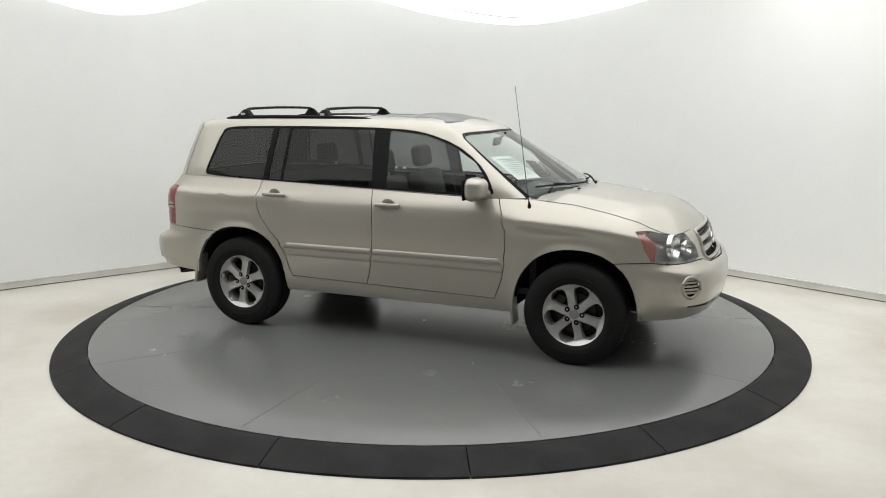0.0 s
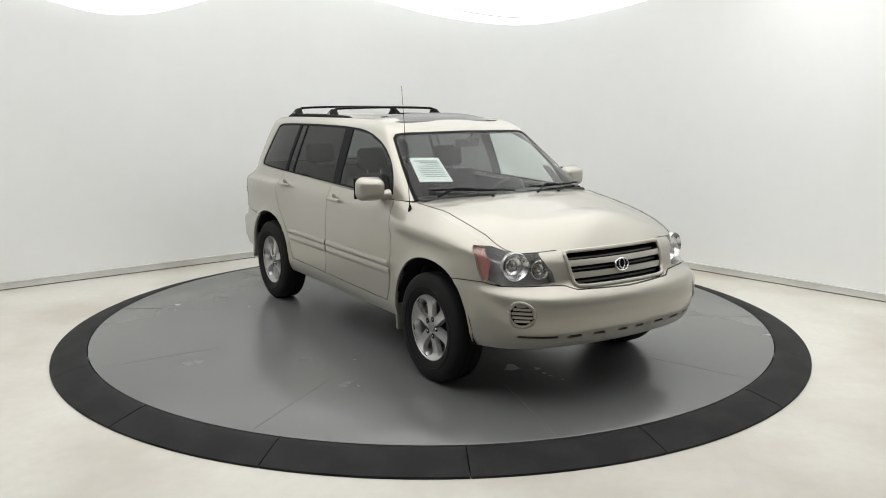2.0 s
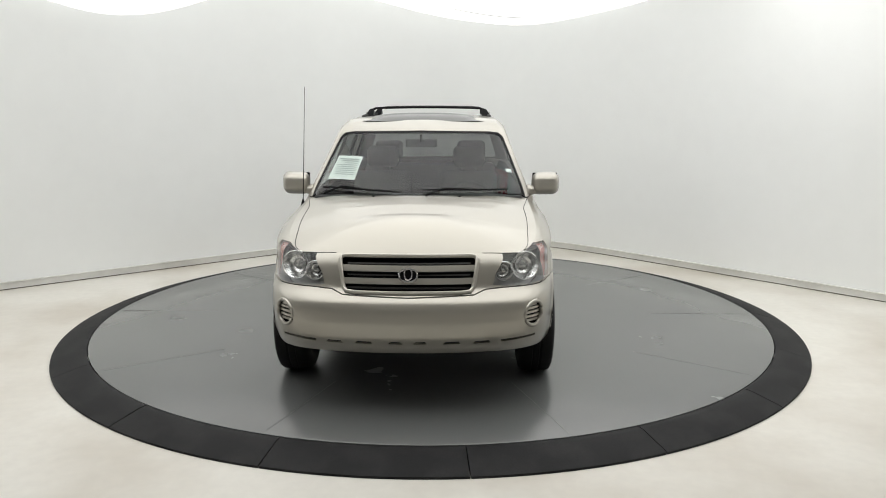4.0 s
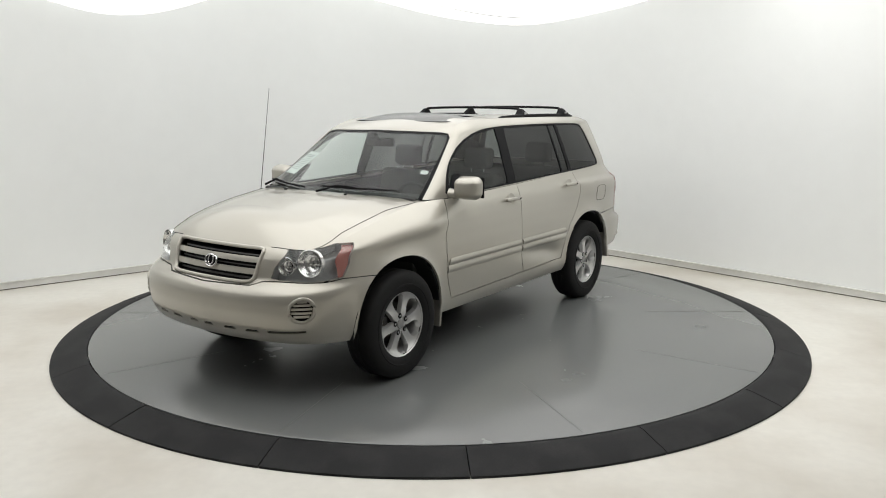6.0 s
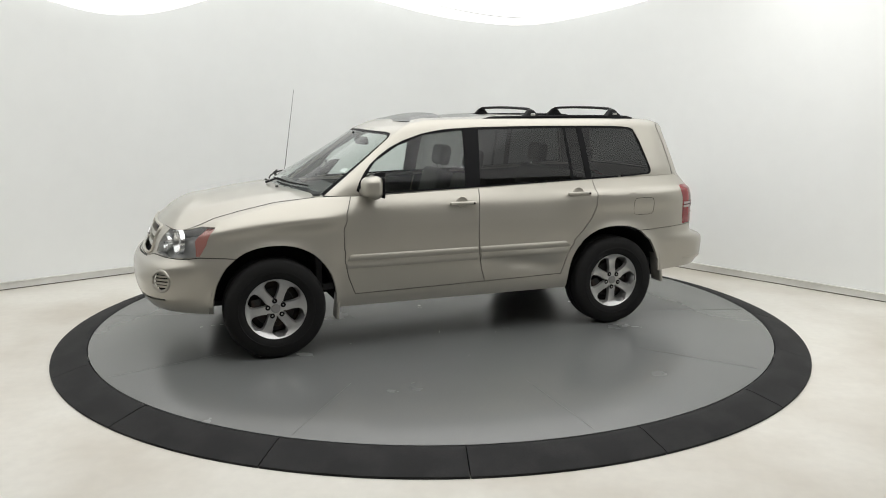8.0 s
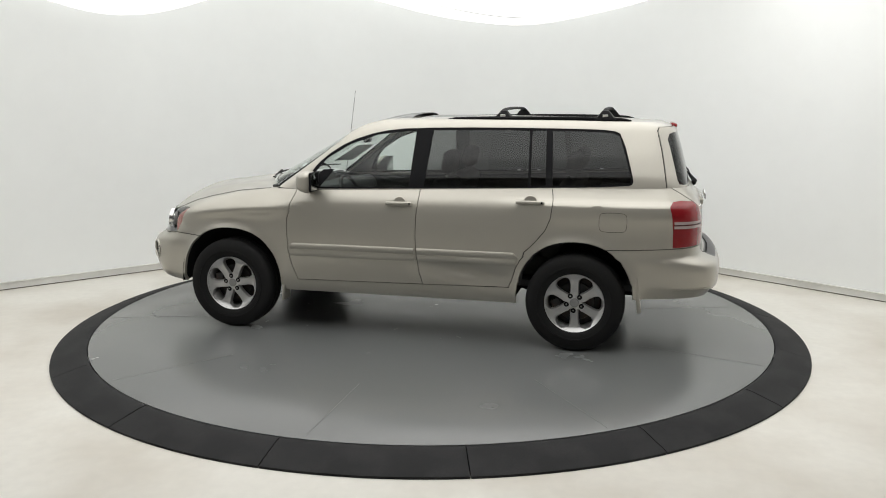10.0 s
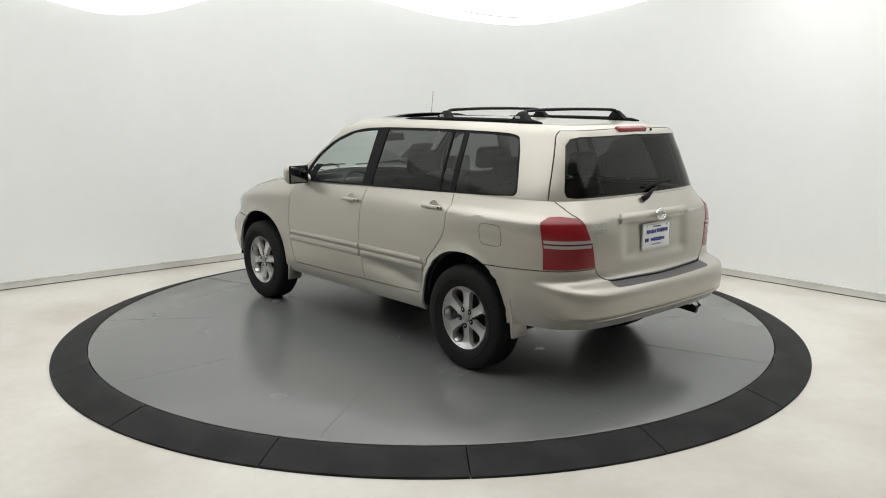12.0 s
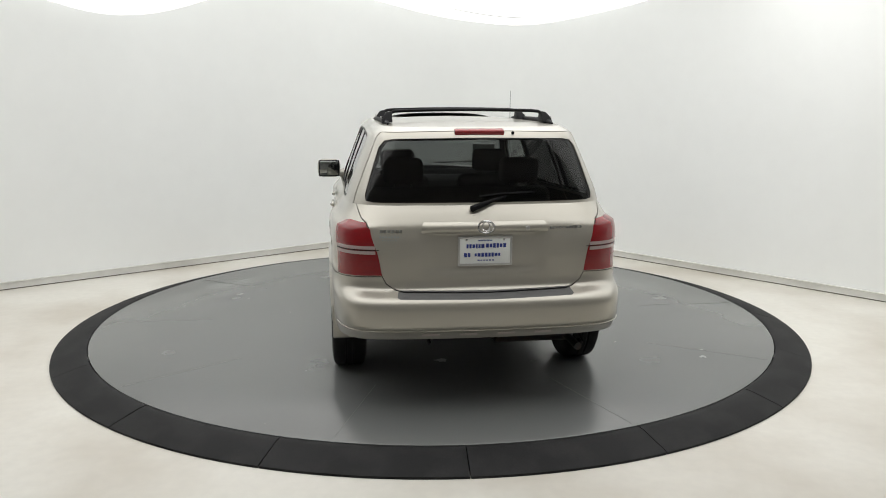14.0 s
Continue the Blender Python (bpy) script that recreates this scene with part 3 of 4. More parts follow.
def runs(faces):
    """Sort flat faces into connected runs."""
    owner, groups = {}, {}
    for i, f in enumerate(faces):
        keys = [(round(a, 4), round(v, 4)) for a, v in f]
        found = {owner[k] for k in keys if k in owner}
        g = min(found) if found else i
        groups.setdefault(g, [])
        for o in found - {g}:
            groups[g] += groups.pop(o)
        groups[g].append(i)
        for j in groups[g]:
            for a, v in faces[j]:
                owner[round(a, 4), round(v, 4)] = g
    return [[faces[i] for i in g] for g in groups.values() if len(g) > 2]


def build_body():
    cuts, fuel = body_cuts()
    sheet = flat_sheet(200, 56, LOW_END, low_range)
    reg = sort_faces(sheet, cuts, body_fallback)
    REGIONS.update(reg)
    both = (1, -1)
    part("front_bumper", shell_bm(reg["front_bumper"], low_surface, both, flange=0.02), PAINT, CAR)
    part("rear_bumper", shell_bm(reg["rear_bumper"], low_surface, both, flange=0.02), PAINT, CAR)
    part("step_pad", shell_bm(reg["step"], low_surface, both, flange=0.01), PLASTIC, CAR, "dark grey plastic step pad")
    for side in both:
        for piece in runs(reg["seam"]):
            part("seam_backing", shell_bm(piece, low_surface, (side,), 0.012, 0), SEAM, CAR)
    part("nose_panel", shell_bm(reg.get("nose", []) , low_surface, both), PAINT, CAR)
    tg = part("tailgate", shell_bm(reg["gate"], low_surface, both), PAINT, CAR)
    out = {"tailgate": tg, "tail": reg["tail"], "grille": reg["grille"], "fog": reg["fog"]}
    for side in both:
        for name in ("fender", "rocker", "quarter", "front_door", "rear_door"):
            nm = {"fender": "front_fender", "rocker": "sill_panel", "quarter": "rear_quarter_panel"}.get(name, name)
            lab = "dented door skin" if (name == "rear_door" and side > 0) else ""
            out[name, side] = part(nm, shell_bm(reg[name], low_surface, (side,)), PAINT, CAR, lab)
    return out


BODY = build_body()


def build_glasshouse():
    S = up_flank
    opening = [S(*p) for p in dense(rounded([(0.76, 1.122), (0.70, 1.25), (0.60, 1.365), (0.42, 1.482), (0.17, 1.562), (-0.10, 1.590), (-0.70, 1.597), (-1.36, 1.592), (-1.58, 1.583), (-1.645, 1.555), (-1.735, 1.255), (-1.735, 1.215), (-1.70, 1.198), (-1.17, 1.176), (-0.14, 1.144), (0.5, 1.127)], 1), 0.08, True)]
    front = [S(*p) for p in dense([(0.69, 1.14), (0.66, 1.26), (0.58, 1.360), (0.40, 1.468), (0.17, 1.543), (-0.10, 1.572), (-0.125, 1.572), (-0.098, 1.158), (0.5, 1.141)], 0.08, True)]
    rear = [S(*p) for p in dense([(-0.215, 1.160), (-0.255, 1.577), (-0.70, 1.581), (-0.985, 1.580), (-0.995, 1.182)], 0.08, True)]
    vent = [S(*p) for p in dense([(-1.015, 1.183), (-1.003, 1.580), (-1.105, 1.579), (-1.125, 1.188)], 0.08, True)]
    quarter = [S(*p) for p in dense([(-1.172, 1.191), (-1.152, 1.578), (-1.36, 1.576), (-1.575, 1.567), (-1.628, 1.545), (-1.720, 1.255), (-1.720, 1.225), (-1.690, 1.212), (-1.45, 1.200)], 0.08, True)]
    a0 = up_at(0.925, 0, True)[0]
    a1 = up_at(0.86, 0, False)[0]
    a2 = up_at(0.93, 0, False)[0]
    shield = [(-0.01, 0.0), (a0, 0.0), (a0, 0.80), (a0 - 0.02, 0.86), (a0 - 0.10, 0.885), (-0.01, 0.905)]
    band = [(-0.01, -0.01), (a0 + 0.028, -0.01), (a0 + 0.028, 0.83), (a0 - 0.01, 0.89), (a0 - 0.10, 0.912), (-0.01, 0.932)]
    back = [(UP_END + 0.01, 0.028), (a1 + 0.06, 0.032), (a1 + 0.01, 0.05), (a1 - 0.004, 0.12), (a1 - 0.02, 0.74), (a1 + 0.01, 0.825), (a1 + 0.08, 0.85), (UP_END + 0.01, 0.865)]
    gate_seam = [(a2, -0.01), (a2 + 0.01, 0.5), (a2 + 0.012, 0.86), (a2 + 0.04, 0.93), (UP_END + 0.01, 0.955)]
    strip = seam_strip(dense(gate_seam, 0.05), 0.0045)
    cuts = [("windscreen", dense(shield, 0.1, True)), ("screen_trim", dense(band, 0.1, True)), ("rear_glass", dense(back, 0.1, True)), ("seam", strip),
            ("front_glass", front), ("rear_door_glass", rear), ("vent", vent), ("quarter_glass", quarter), ("trim", opening),
            ("gate", dense(gate_seam, 0.1) + [(UP_END + 0.02, -0.02), (a2, -0.02)])]
    sheet = flat_sheet(150, 22, UP_END, lambda a: (0.0, 1.0))
    reg = sort_faces(sheet, cuts, lambda a, v: "pillar")
    both = (1, -1)
    part("windscreen", shell_bm(reg["windscreen"], up_surface, both, 0.004, 0), GLASS, CAR, "clear windscreen glass")
    part("windscreen_seal", shell_bm(reg["screen_trim"], up_surface, both, 0.003, 0.01), TRIM, CAR)
    gl = part("rear_window", shell_bm(reg["rear_glass"], up_surface, both, 0.004, 0.004), PRIVACY, BODY["tailgate"], "dark tinted rear window")
    part("gate_frame", shell_bm(reg["gate"], up_surface, both), PAINT, BODY["tailgate"])
    part("roof_seam", shell_bm(reg["seam"], up_surface, both, 0.010, 0), SEAM, CAR)
    part("roof_frame", shell_bm(reg["pillar"], up_surface, both), PAINT, CAR)
    part("pillar_lining", shell_bm(reg["pillar"] + reg["gate"], up_surface, both, 0.03, 0), LINING, CAR, "grey inner pillar trim")
    for side in both:
        part("side_window_trim", shell_bm(reg["trim"], up_surface, (side,), 0.003, 0.012), TRIM, CAR, "black window surround")
        part("front_door_glass", shell_bm(reg["front_glass"], up_surface, (side,), 0.008, 0), GLASS, CAR)
        part("rear_door_glass", shell_bm(reg["rear_door_glass"], up_surface, (side,), 0.008, 0), PRIVACY, CAR)
        part("vent_glass", shell_bm(reg["vent"], up_surface, (side,), 0.008, 0), PRIVACY, CAR)
        part("quarter_glass", shell_bm(reg["quarter_glass"], up_surface, (side,), 0.006, 0), PRIVACY, CAR)


def patch_bm(border, centre, height, rows, power):
    """Crowned sheet from a border line in to the car's middle line, both sides."""
    bm = bmesh.new()
    for side in (1, -1):
        grid = []
        for p in border:
            c = centre(p)
            line = []
            for j in range(rows + 1):
                r = j / rows
                k = 1 - (1 - r) ** power
                q = p.lerp(c, r)
                line.append(bm.verts.new((q.x, q.y * side, p.z + (c.z - p.z) * k + height(q))))
            grid.append(line)
        for A, B in zip(grid, grid[1:]):
            for j in range(rows):
                vs = (A[j], B[j], B[j + 1], A[j + 1])
                bm.faces.new(vs if side < 0 else vs[::-1])
    bmesh.ops.remove_doubles(bm, verts=bm.verts[:], dist=1e-4)
    bmesh.ops.recalc_face_normals(bm, faces=bm.faces[:])
    if sum(f.normal.z for f in bm.faces) < 0:
        bmesh.ops.reverse_faces(bm, faces=bm.faces[:])
    return bm


def build_roof_and_bonnet():
    top = [Vector(p) for p in up_surface(np.linspace(0, UP_END, 120), np.full(120, 1.0)).tolist()]
    zc = [(-1.3, 1.664), (-0.6, 1.676), (0.0, 1.672)]

    def roof_centre(p):
        x = min(0.0, max(-1.3, p.x))
        return Vector((x, 0, table(x, zc)))

    part("roof_panel", patch_bm(top, roof_centre, lambda q: 0.0, 14, 2.0), PAINT, CAR)
    low = [p - Vector((0, 0, 0.035)) for p in top]
    part("headliner", patch_bm(low, lambda p: roof_centre(p) - Vector((0, 0, 0.035)), lambda q: 0.0, 8, 2.0), LINING, CAR, "grey fabric roof lining")
    # bonnet
    xs = low_surface(A_SAMPLES, low_range(A_SAMPLES)[1])[:, 0]
    end = float(np.interp(-0.98, -xs, A_SAMPLES))
    aa = np.linspace(0, end, 90)
    edge = [Vector(p) for p in low_surface(aa, low_range(aa)[1]).tolist()]
    hc = [(1.0, 1.168), (1.25, 1.160), (1.5, 1.138), (1.72, 1.106)]

    def bonnet_centre(p):
        x = min(1.72, max(1.0, p.x))
        return Vector((x, 0, table(x, hc)))

    def ridge(q):
        return 0.005 * math.exp(-((abs(q.y) - 0.50) / 0.07) ** 2) * smoothstep(2.05, 1.6, q.x) if q.x > 1.2 else 0.005 * math.exp(-((abs(q.y) - 0.50) / 0.07) ** 2)

    bm = patch_bm(edge, bonnet_centre, ridge, 22, 2.2)
    gone = [f for f in bm.faces if f.calc_center_median().x < 1.215 - 0.27 * (f.calc_center_median().y / 0.78) ** 2]
    bmesh.ops.delete(bm, geom=gone, context="FACES")
    part("bonnet", bm, PAINT, CAR)
    # dark line where the bonnet meets the wings
    for side in (1, -1):
        sel = []
        for p in edge:
            if p.x > 1.02 and p.y > 0.41:
                c, r = bonnet_centre(p), 0.070 * smoothstep(0.98, 1.35, p.x) * (1 - smoothstep(1.70, 1.96, p.x))
                q = p.lerp(c, r)
                sel.append(Vector((q.x, q.y * side, p.z + (c.z - p.z) * (1 - (1 - r) ** 2.2) + ridge(q) + 0.0006)))
        part("bonnet_gap", tube(sel, 0.0022, 6), SEAM, CAR)
    # cowl under the wipers
    bm = bmesh.new()
    rows = []
    for i in range(25):
        y = -0.74 + 1.48 * i / 24
        x = 1.235 - 0.27 * (y / 0.78) ** 2
        z = 1.156 - 0.045 * (y / 0.74) ** 2
        rows.append([bm.verts.new((x + dx, y, z + dz)) for dx, dz in ((0.05, -0.012), (0.0, -0.010), (-0.10, 0.006), (-0.14, -0.03))])
    for A, B in zip(rows, rows[1:]):
        for j in range(3):
            bm.faces.new((A[j], A[j + 1], B[j + 1], B[j]))
    part("cowl", bm, TRIM, CAR, "black plastic cowl below the windscreen")


build_glasshouse()
build_roof_and_bonnet()


# ---- the car's fittings ----
BOTH = (1, -1)


def sheet_faces(a0, a1, v0, v1, na, nv, skew=0.0):
    out = []
    for i in range(na):
        for j in range(nv):
            q = []
            for di, dj in ((0, 0), (1, 0), (1, 1), (0, 1)):
                a = a0 + (a1 - a0) * (i + di) / na
                v = v0 + (v1 - v0) * (j + dj) / nv
                q.append((a, v + skew * (a - a0)))
            out.append(q if a1 > a0 else q[::-1])
    return out


def on_low(x, z, side, out=0.0):
    return Vector(low_surface(*low_flank(x, z), 1).tolist()) + Vector((0, out, 0)) if side > 0 else Vector((1, -1, 1)) * (Vector(low_surface(*low_flank(x, z), 1).tolist()) + Vector((0, out, 0)))


def build_wheel():
    """One wheel about the y axis, its outer face towards +y, with its middle plane at y = 0."""
    barrel = lathe([(0.206, 0.088), (0.214, 0.094), (0.216, 0.086), (0.205, 0.07), (0.190, 0.03), (0.186, -0.05), (0.205, -0.09)], 56)
    wheel = part("wheel", barrel, ALLOY, CAR, "silver alloy wheel with six spokes")
    tyre = lathe([(0.206, 0.080), (0.222, 0.098), (0.250, 0.108), (0.292, 0.112), (0.325, 0.106), (0.344, 0.096), (0.352, 0.083), (0.3555, 0.06), (0.3565, 0.03), (0.3515, 0.026), (0.3515, 0.018), (0.357, 0.014),
                  (0.357, -0.014), (0.3515, -0.018), (0.3515, -0.026), (0.3565, -0.03), (0.3555, -0.06), (0.352, -0.083), (0.335, -0.1), (0.29, -0.112), (0.222, -0.098), (0.206, -0.08)], 72)
    t = part("tyre", tyre, TYRE, wheel, "black rubber tyre")
    # raised ring on the sidewall
    part("sidewall_rib", lathe([(0.262, 0.1095), (0.264, 0.113), (0.270, 0.1135), (0.272, 0.111)], 64), TYRE, t)
    rows = [(0.050, 0.072, 29.9), (0.075, 0.074, 27), (0.088, 0.072, 22), (0.105, 0.070, 17.5), (0.135, 0.068, 14.2), (0.160, 0.068, 13.4), (0.178, 0.071, 14.8), (0.190, 0.075, 19), (0.198, 0.080, 25), (0.207, 0.086, 29.9)]
    bm = bmesh.new()
    cols = [-1, -0.8, -0.35, 0, 0.35, 0.8, 1]
    grid = []
    for r, y, half in rows:
        line = []
        for c in cols:
            ang = radians(half * c)
            yy = y - (0.030 if abs(c) == 1 else 0.0) - (0.004 if abs(c) < 0.5 and 0.1 < r < 0.18 else 0)
            line.append(bm.verts.new((r * math.cos(ang), yy, r * math.sin(ang))))
        grid.append(line)
    for A, B in zip(grid, grid[1:]):
        for j in range(len(cols) - 1):
            bm.faces.new((A[j], A[j + 1], B[j + 1], B[j]))
    bmesh.ops.recalc_face_normals(bm, faces=bm.faces[:])
    if sum(f.normal.y for f in bm.faces) < 0:
        bmesh.ops.reverse_faces(bm, faces=bm.faces[:])
    sp = part("spoke", bm, ALLOY, wheel, angle=35)
    for i in range(1, 6):
        o = new("spoke", sp.data)
        o.parent = wheel
        o.matrix_basis = Matrix.Rotation(radians(60 * i), 4, "Y")
    part("hub_disc", lathe([(0.030, 0.070), (0.054, 0.0715)], 32), ALLOY, wheel)
    part("hub_cap", lathe([(0.0, 0.0785), (0.020, 0.0780), (0.030, 0.0765), (0.033, 0.070)], 32), CAPGREY, wheel, "grey centre cap")
    # flat black disc paints the shade of a nut's recess
    pocket = lathe([(0.0, 0.0752), (0.0185, 0.0752)], 18)
    nut = lathe([(0.0, 0.082), (0.006, 0.081), (0.008, 0.078), (0.009, 0.068)], 6)
    for i in range(5):
        a = radians(72 * i + 18)
        at = Matrix.Translation((0.057 * math.cos(a), 0, 0.057 * math.sin(a)))
        if i == 0:
            n0 = part("lug_nut", nut, CHROME, wheel, at=at)
            p0 = part("nut_recess_shade", pocket, TRIM, wheel, at=at)
        else:
            for src in (n0, p0):
                o = new(src.name.split(".")[0], src.data)
                o.parent = wheel
                o.matrix_basis = at
    part("brake_disc", lathe([(0.0, 0.01), (0.14, 0.012), (0.145, 0.0), (0.19, -0.02), (0.19, -0.05)], 40), DARKMETAL, wheel, "dull dark brake disc")
    part("brake_caliper", box_bm(0.07, 0.04, 0.12, 0.012, at=pose(0.125, 0.025, 0.03)), DARKMETAL, wheel)
    wheel.matrix_basis = pose(AXLE, 0.790, 0.3565, 0, 8, 0)
    for x, side, spin in ((-AXLE, 1, 31), (AXLE, -1, -17), (-AXLE, -1, 22)):
        copy_thing(wheel, pose(x, 0.790 * side, 0.3565, 0, spin, 0 if side > 0 else 180))


def build_underside():
    for ax in (AXLE, -AXLE):
        for side in BOTH:
            bm = bmesh.new()
            rows = []
            for i in range(21):
                t = math.pi * (-0.01 + 1.02 * i / 20)
                c, s = math.cos(t), math.sin(t)
                rows.append([bm.verts.new((ax + 0.448 * c, side * y, HUB_Z + 0.01 + 0.466 * s)) for y in (0.868 if -0.2 < c < 0.98 else 0.855, 0.62, 0.45)])
            for A, B in zip(rows, rows[1:]):
                for j in range(2):
                    bm.faces.new((A[j], B[j], B[j + 1], A[j + 1]))
            bm.faces.new([r[2] for r in rows])
            part("wheel_well", bm, LINER, CAR, "black wheel well liner")
    bm = bmesh.new()
    box_bm(1.75, 1.56, 0.08, 0.03, bm=bm, at=pose(0, 0, 0.365))
    box_bm(0.75, 0.9, 0.12, 0.04, bm=bm, at=pose(1.55, 0, 0.36))
    box_bm(0.35, 1.0, 0.06, 0.02, bm=bm, at=pose(1.88, 0, 0.40))
    box_bm(1.0, 0.9, 0.14, 0.04, bm=bm, at=pose(-1.4, 0, 0.40))
    box_bm(0.40, 1.1, 0.08, 0.03, bm=bm, at=pose(-2.03, 0, 0.48))
    part("underbody", bm, LINER, CAR, "black grimy underbody")
    part("axle_beam", tube([(-AXLE, -0.7, 0.33), (-AXLE, 0.7, 0.33)], 0.035), DARKMETAL, CAR)
    part("axle_beam", tube([(AXLE, -0.7, 0.33), (AXLE, 0.7, 0.33)], 0.035), DARKMETAL, CAR)
    m = part("muffler", tube([(-1.93, -0.62, 0.37), (-1.93, -0.60, 0.37), (-1.93, -0.12, 0.37), (-1.93, -0.10, 0.37)], [0.06, 0.085, 0.085, 0.06], 16), DARKMETAL, CAR, "rusty dark muffler")
    part("tail_pipe", tube([(-1.95, -0.55, 0.36), (-2.08, -0.56, 0.345), (-2.22, -0.58, 0.325)], 0.024, 12), DARKMETAL, m)
    part("tow_hook", tube([(-2.10, -0.60, 0.43), (-2.19, -0.60, 0.40), (-2.23, -0.60, 0.36), (-2.20, -0.60, 0.335), (-2.16, -0.60, 0.35)], 0.011, 8), TRIM, CAR)
    part("tow_hook", tube([(-2.10, 0.32, 0.43), (-2.16, 0.32, 0.40), (-2.19, 0.32, 0.375), (-2.16, 0.32, 0.36), (-2.13, 0.32, 0.37)], 0.009, 8), TRIM, CAR)
    for side in BOTH:
        bm = bmesh.new()
        box_bm(0.022, 0.13, 0.26, 0.008, bm=bm, at=pose(0.908, side * 0.806, 0.368, 0, -6, 0))
        part("front_mud_flap", bm, PAINT, CAR, "body-coloured mud flap")
        bm = bmesh.new()
        box_bm(0.030, 0.13, 0.26, 0.010, bm=bm, at=pose(-1.797, side * 0.828, 0.442, 0, 8, 0))
        part("rear_mud_flap", bm, PAINT, CAR, "body-coloured mud flap")


def build_lamps():
    amber = REGIONS["amber"]
    inner = REGIONS["headlamp"] + amber
    for side in BOTH:
        lamp = part("headlamp", shell_bm(inner, low_surface, (side,), 0.075, 0), LAMPBODY, CAR, "clear headlamp with two round reflectors")
        part("lens", shell_bm(inner, low_surface, (side,), 0.002, 0), LENS, lamp)
        rim = shell_bm(inner, low_surface, (side,), 0.003, 0.07)
        side_faces = [f for f in rim.faces]
        keep = [f for f in side_faces if any(e.is_boundary for e in f.edges) and not all(not e.is_boundary for e in f.edges)]
        gone = [f for f in side_faces if f not in set(keep)]
        bmesh.ops.delete(rim, geom=gone, context="FACES")
        part("bezel", rim, LAMPBODY, lamp)
        part("turn_signal", shell_bm(amber, low_surface, (side,), 0.018, 0), AMBER, lamp, "amber turn signal")
        for y, z, r in ((0.678, 0.838, 0.083), (0.552, 0.818, 0.056)):
            p = low_surface(*low_front(y, z)).tolist()
            bowl = lathe([(0.012, -0.048), (r * 0.30, -0.046), (r * 0.34, -0.040), (r * 0.62, -0.031), (r * 0.66, -0.024), (r * 0.92, -0.004), (r * 0.97, 0.002), (r * 1.02, 0.0), (r * 1.04, -0.03)], 32, "Z")
            m = Matrix.Translation((p[0] - 0.026, p[1] * side, p[2])) @ Euler((0, radians(84), radians(14 * side))).to_matrix().to_4x4()
            bowl_ob = part("reflector", bowl, REFLECTOR, lamp, at=m)
            part("bulb", lathe([(0.0, -0.014), (0.010, -0.017), (0.013, -0.028), (0.013, -0.050)], 16, "Z"), CHROME, lamp, at=m)
        tail = part("tail_lamp", shell_bm(REGIONS["tail"], low_surface, (side,), -0.002, 0.03), RED, CAR, "red tail lamp with two pale bands")
        for z in (0.928, 0.957):
            a0, a1 = low_flank(-2.024, z)[0], low_rear(0.635, z)[0]
            part("reverse_band", shell_bm(sheet_faces(a0, a1, z - 0.0095, z + 0.0095, 14, 1), low_surface, (side,), -0.006, 0.008), BAND, tail, "pale reversing lamp band")
        for z in (0.9425, 0.875):
            a0, a1 = low_flank(-2.026, z)[0], low_rear(0.615, z)[0]
            part("lens_rib", shell_bm(sheet_faces(a0, a1, z - 0.002, z + 0.002, 14, 1), low_surface, (side,), -0.004, 0.004), TRIM if z > 0.9 else RED, tail)
    # fog lamp blanks
    fa, fz = low_front(0.730, 0.582)
    for side in BOTH:
        fog = part("fog_lamp_cover", shell_bm(REGIONS["fog"], low_surface, (side,), 0.028, 0), TRIM, CAR, "round louvred fog lamp cover")
        ring = [low_surface(fa + 0.071 * math.cos(t), fz + 0.071 * math.sin(t), 1, 0.002).tolist() for t in [2 * math.pi * i / 28 for i in range(29)]]
        part("bezel", tube([(p[0], p[1] * side, p[2]) for p in ring], 0.011, 8), PAINT, fog)
        for dz in (-0.039, -0.016, 0.008, 0.032, 0.053):
            h = math.sqrt(0.060 ** 2 - dz ** 2) if abs(dz) < 0.060 else 0.02
            part("louvre", shell_bm(sheet_faces(fa - h, fa + h, fz + dz - 0.008, fz + dz + 0.006, 6, 1), low_surface, (side,), 0.012, 0.012), PAINT, fog)


def oval(p, ry, rz, r, tilt=0.0, n=28, turn=0):
    pts = []
    for i in range(n + 1):
        t = 2 * math.pi * i / n
        dz = rz * math.sin(t)
        pts.append((p[0] + tilt * dz, p[1] + ry * math.cos(t), p[2] + dz))
    return tube(pts, r, 6, False)


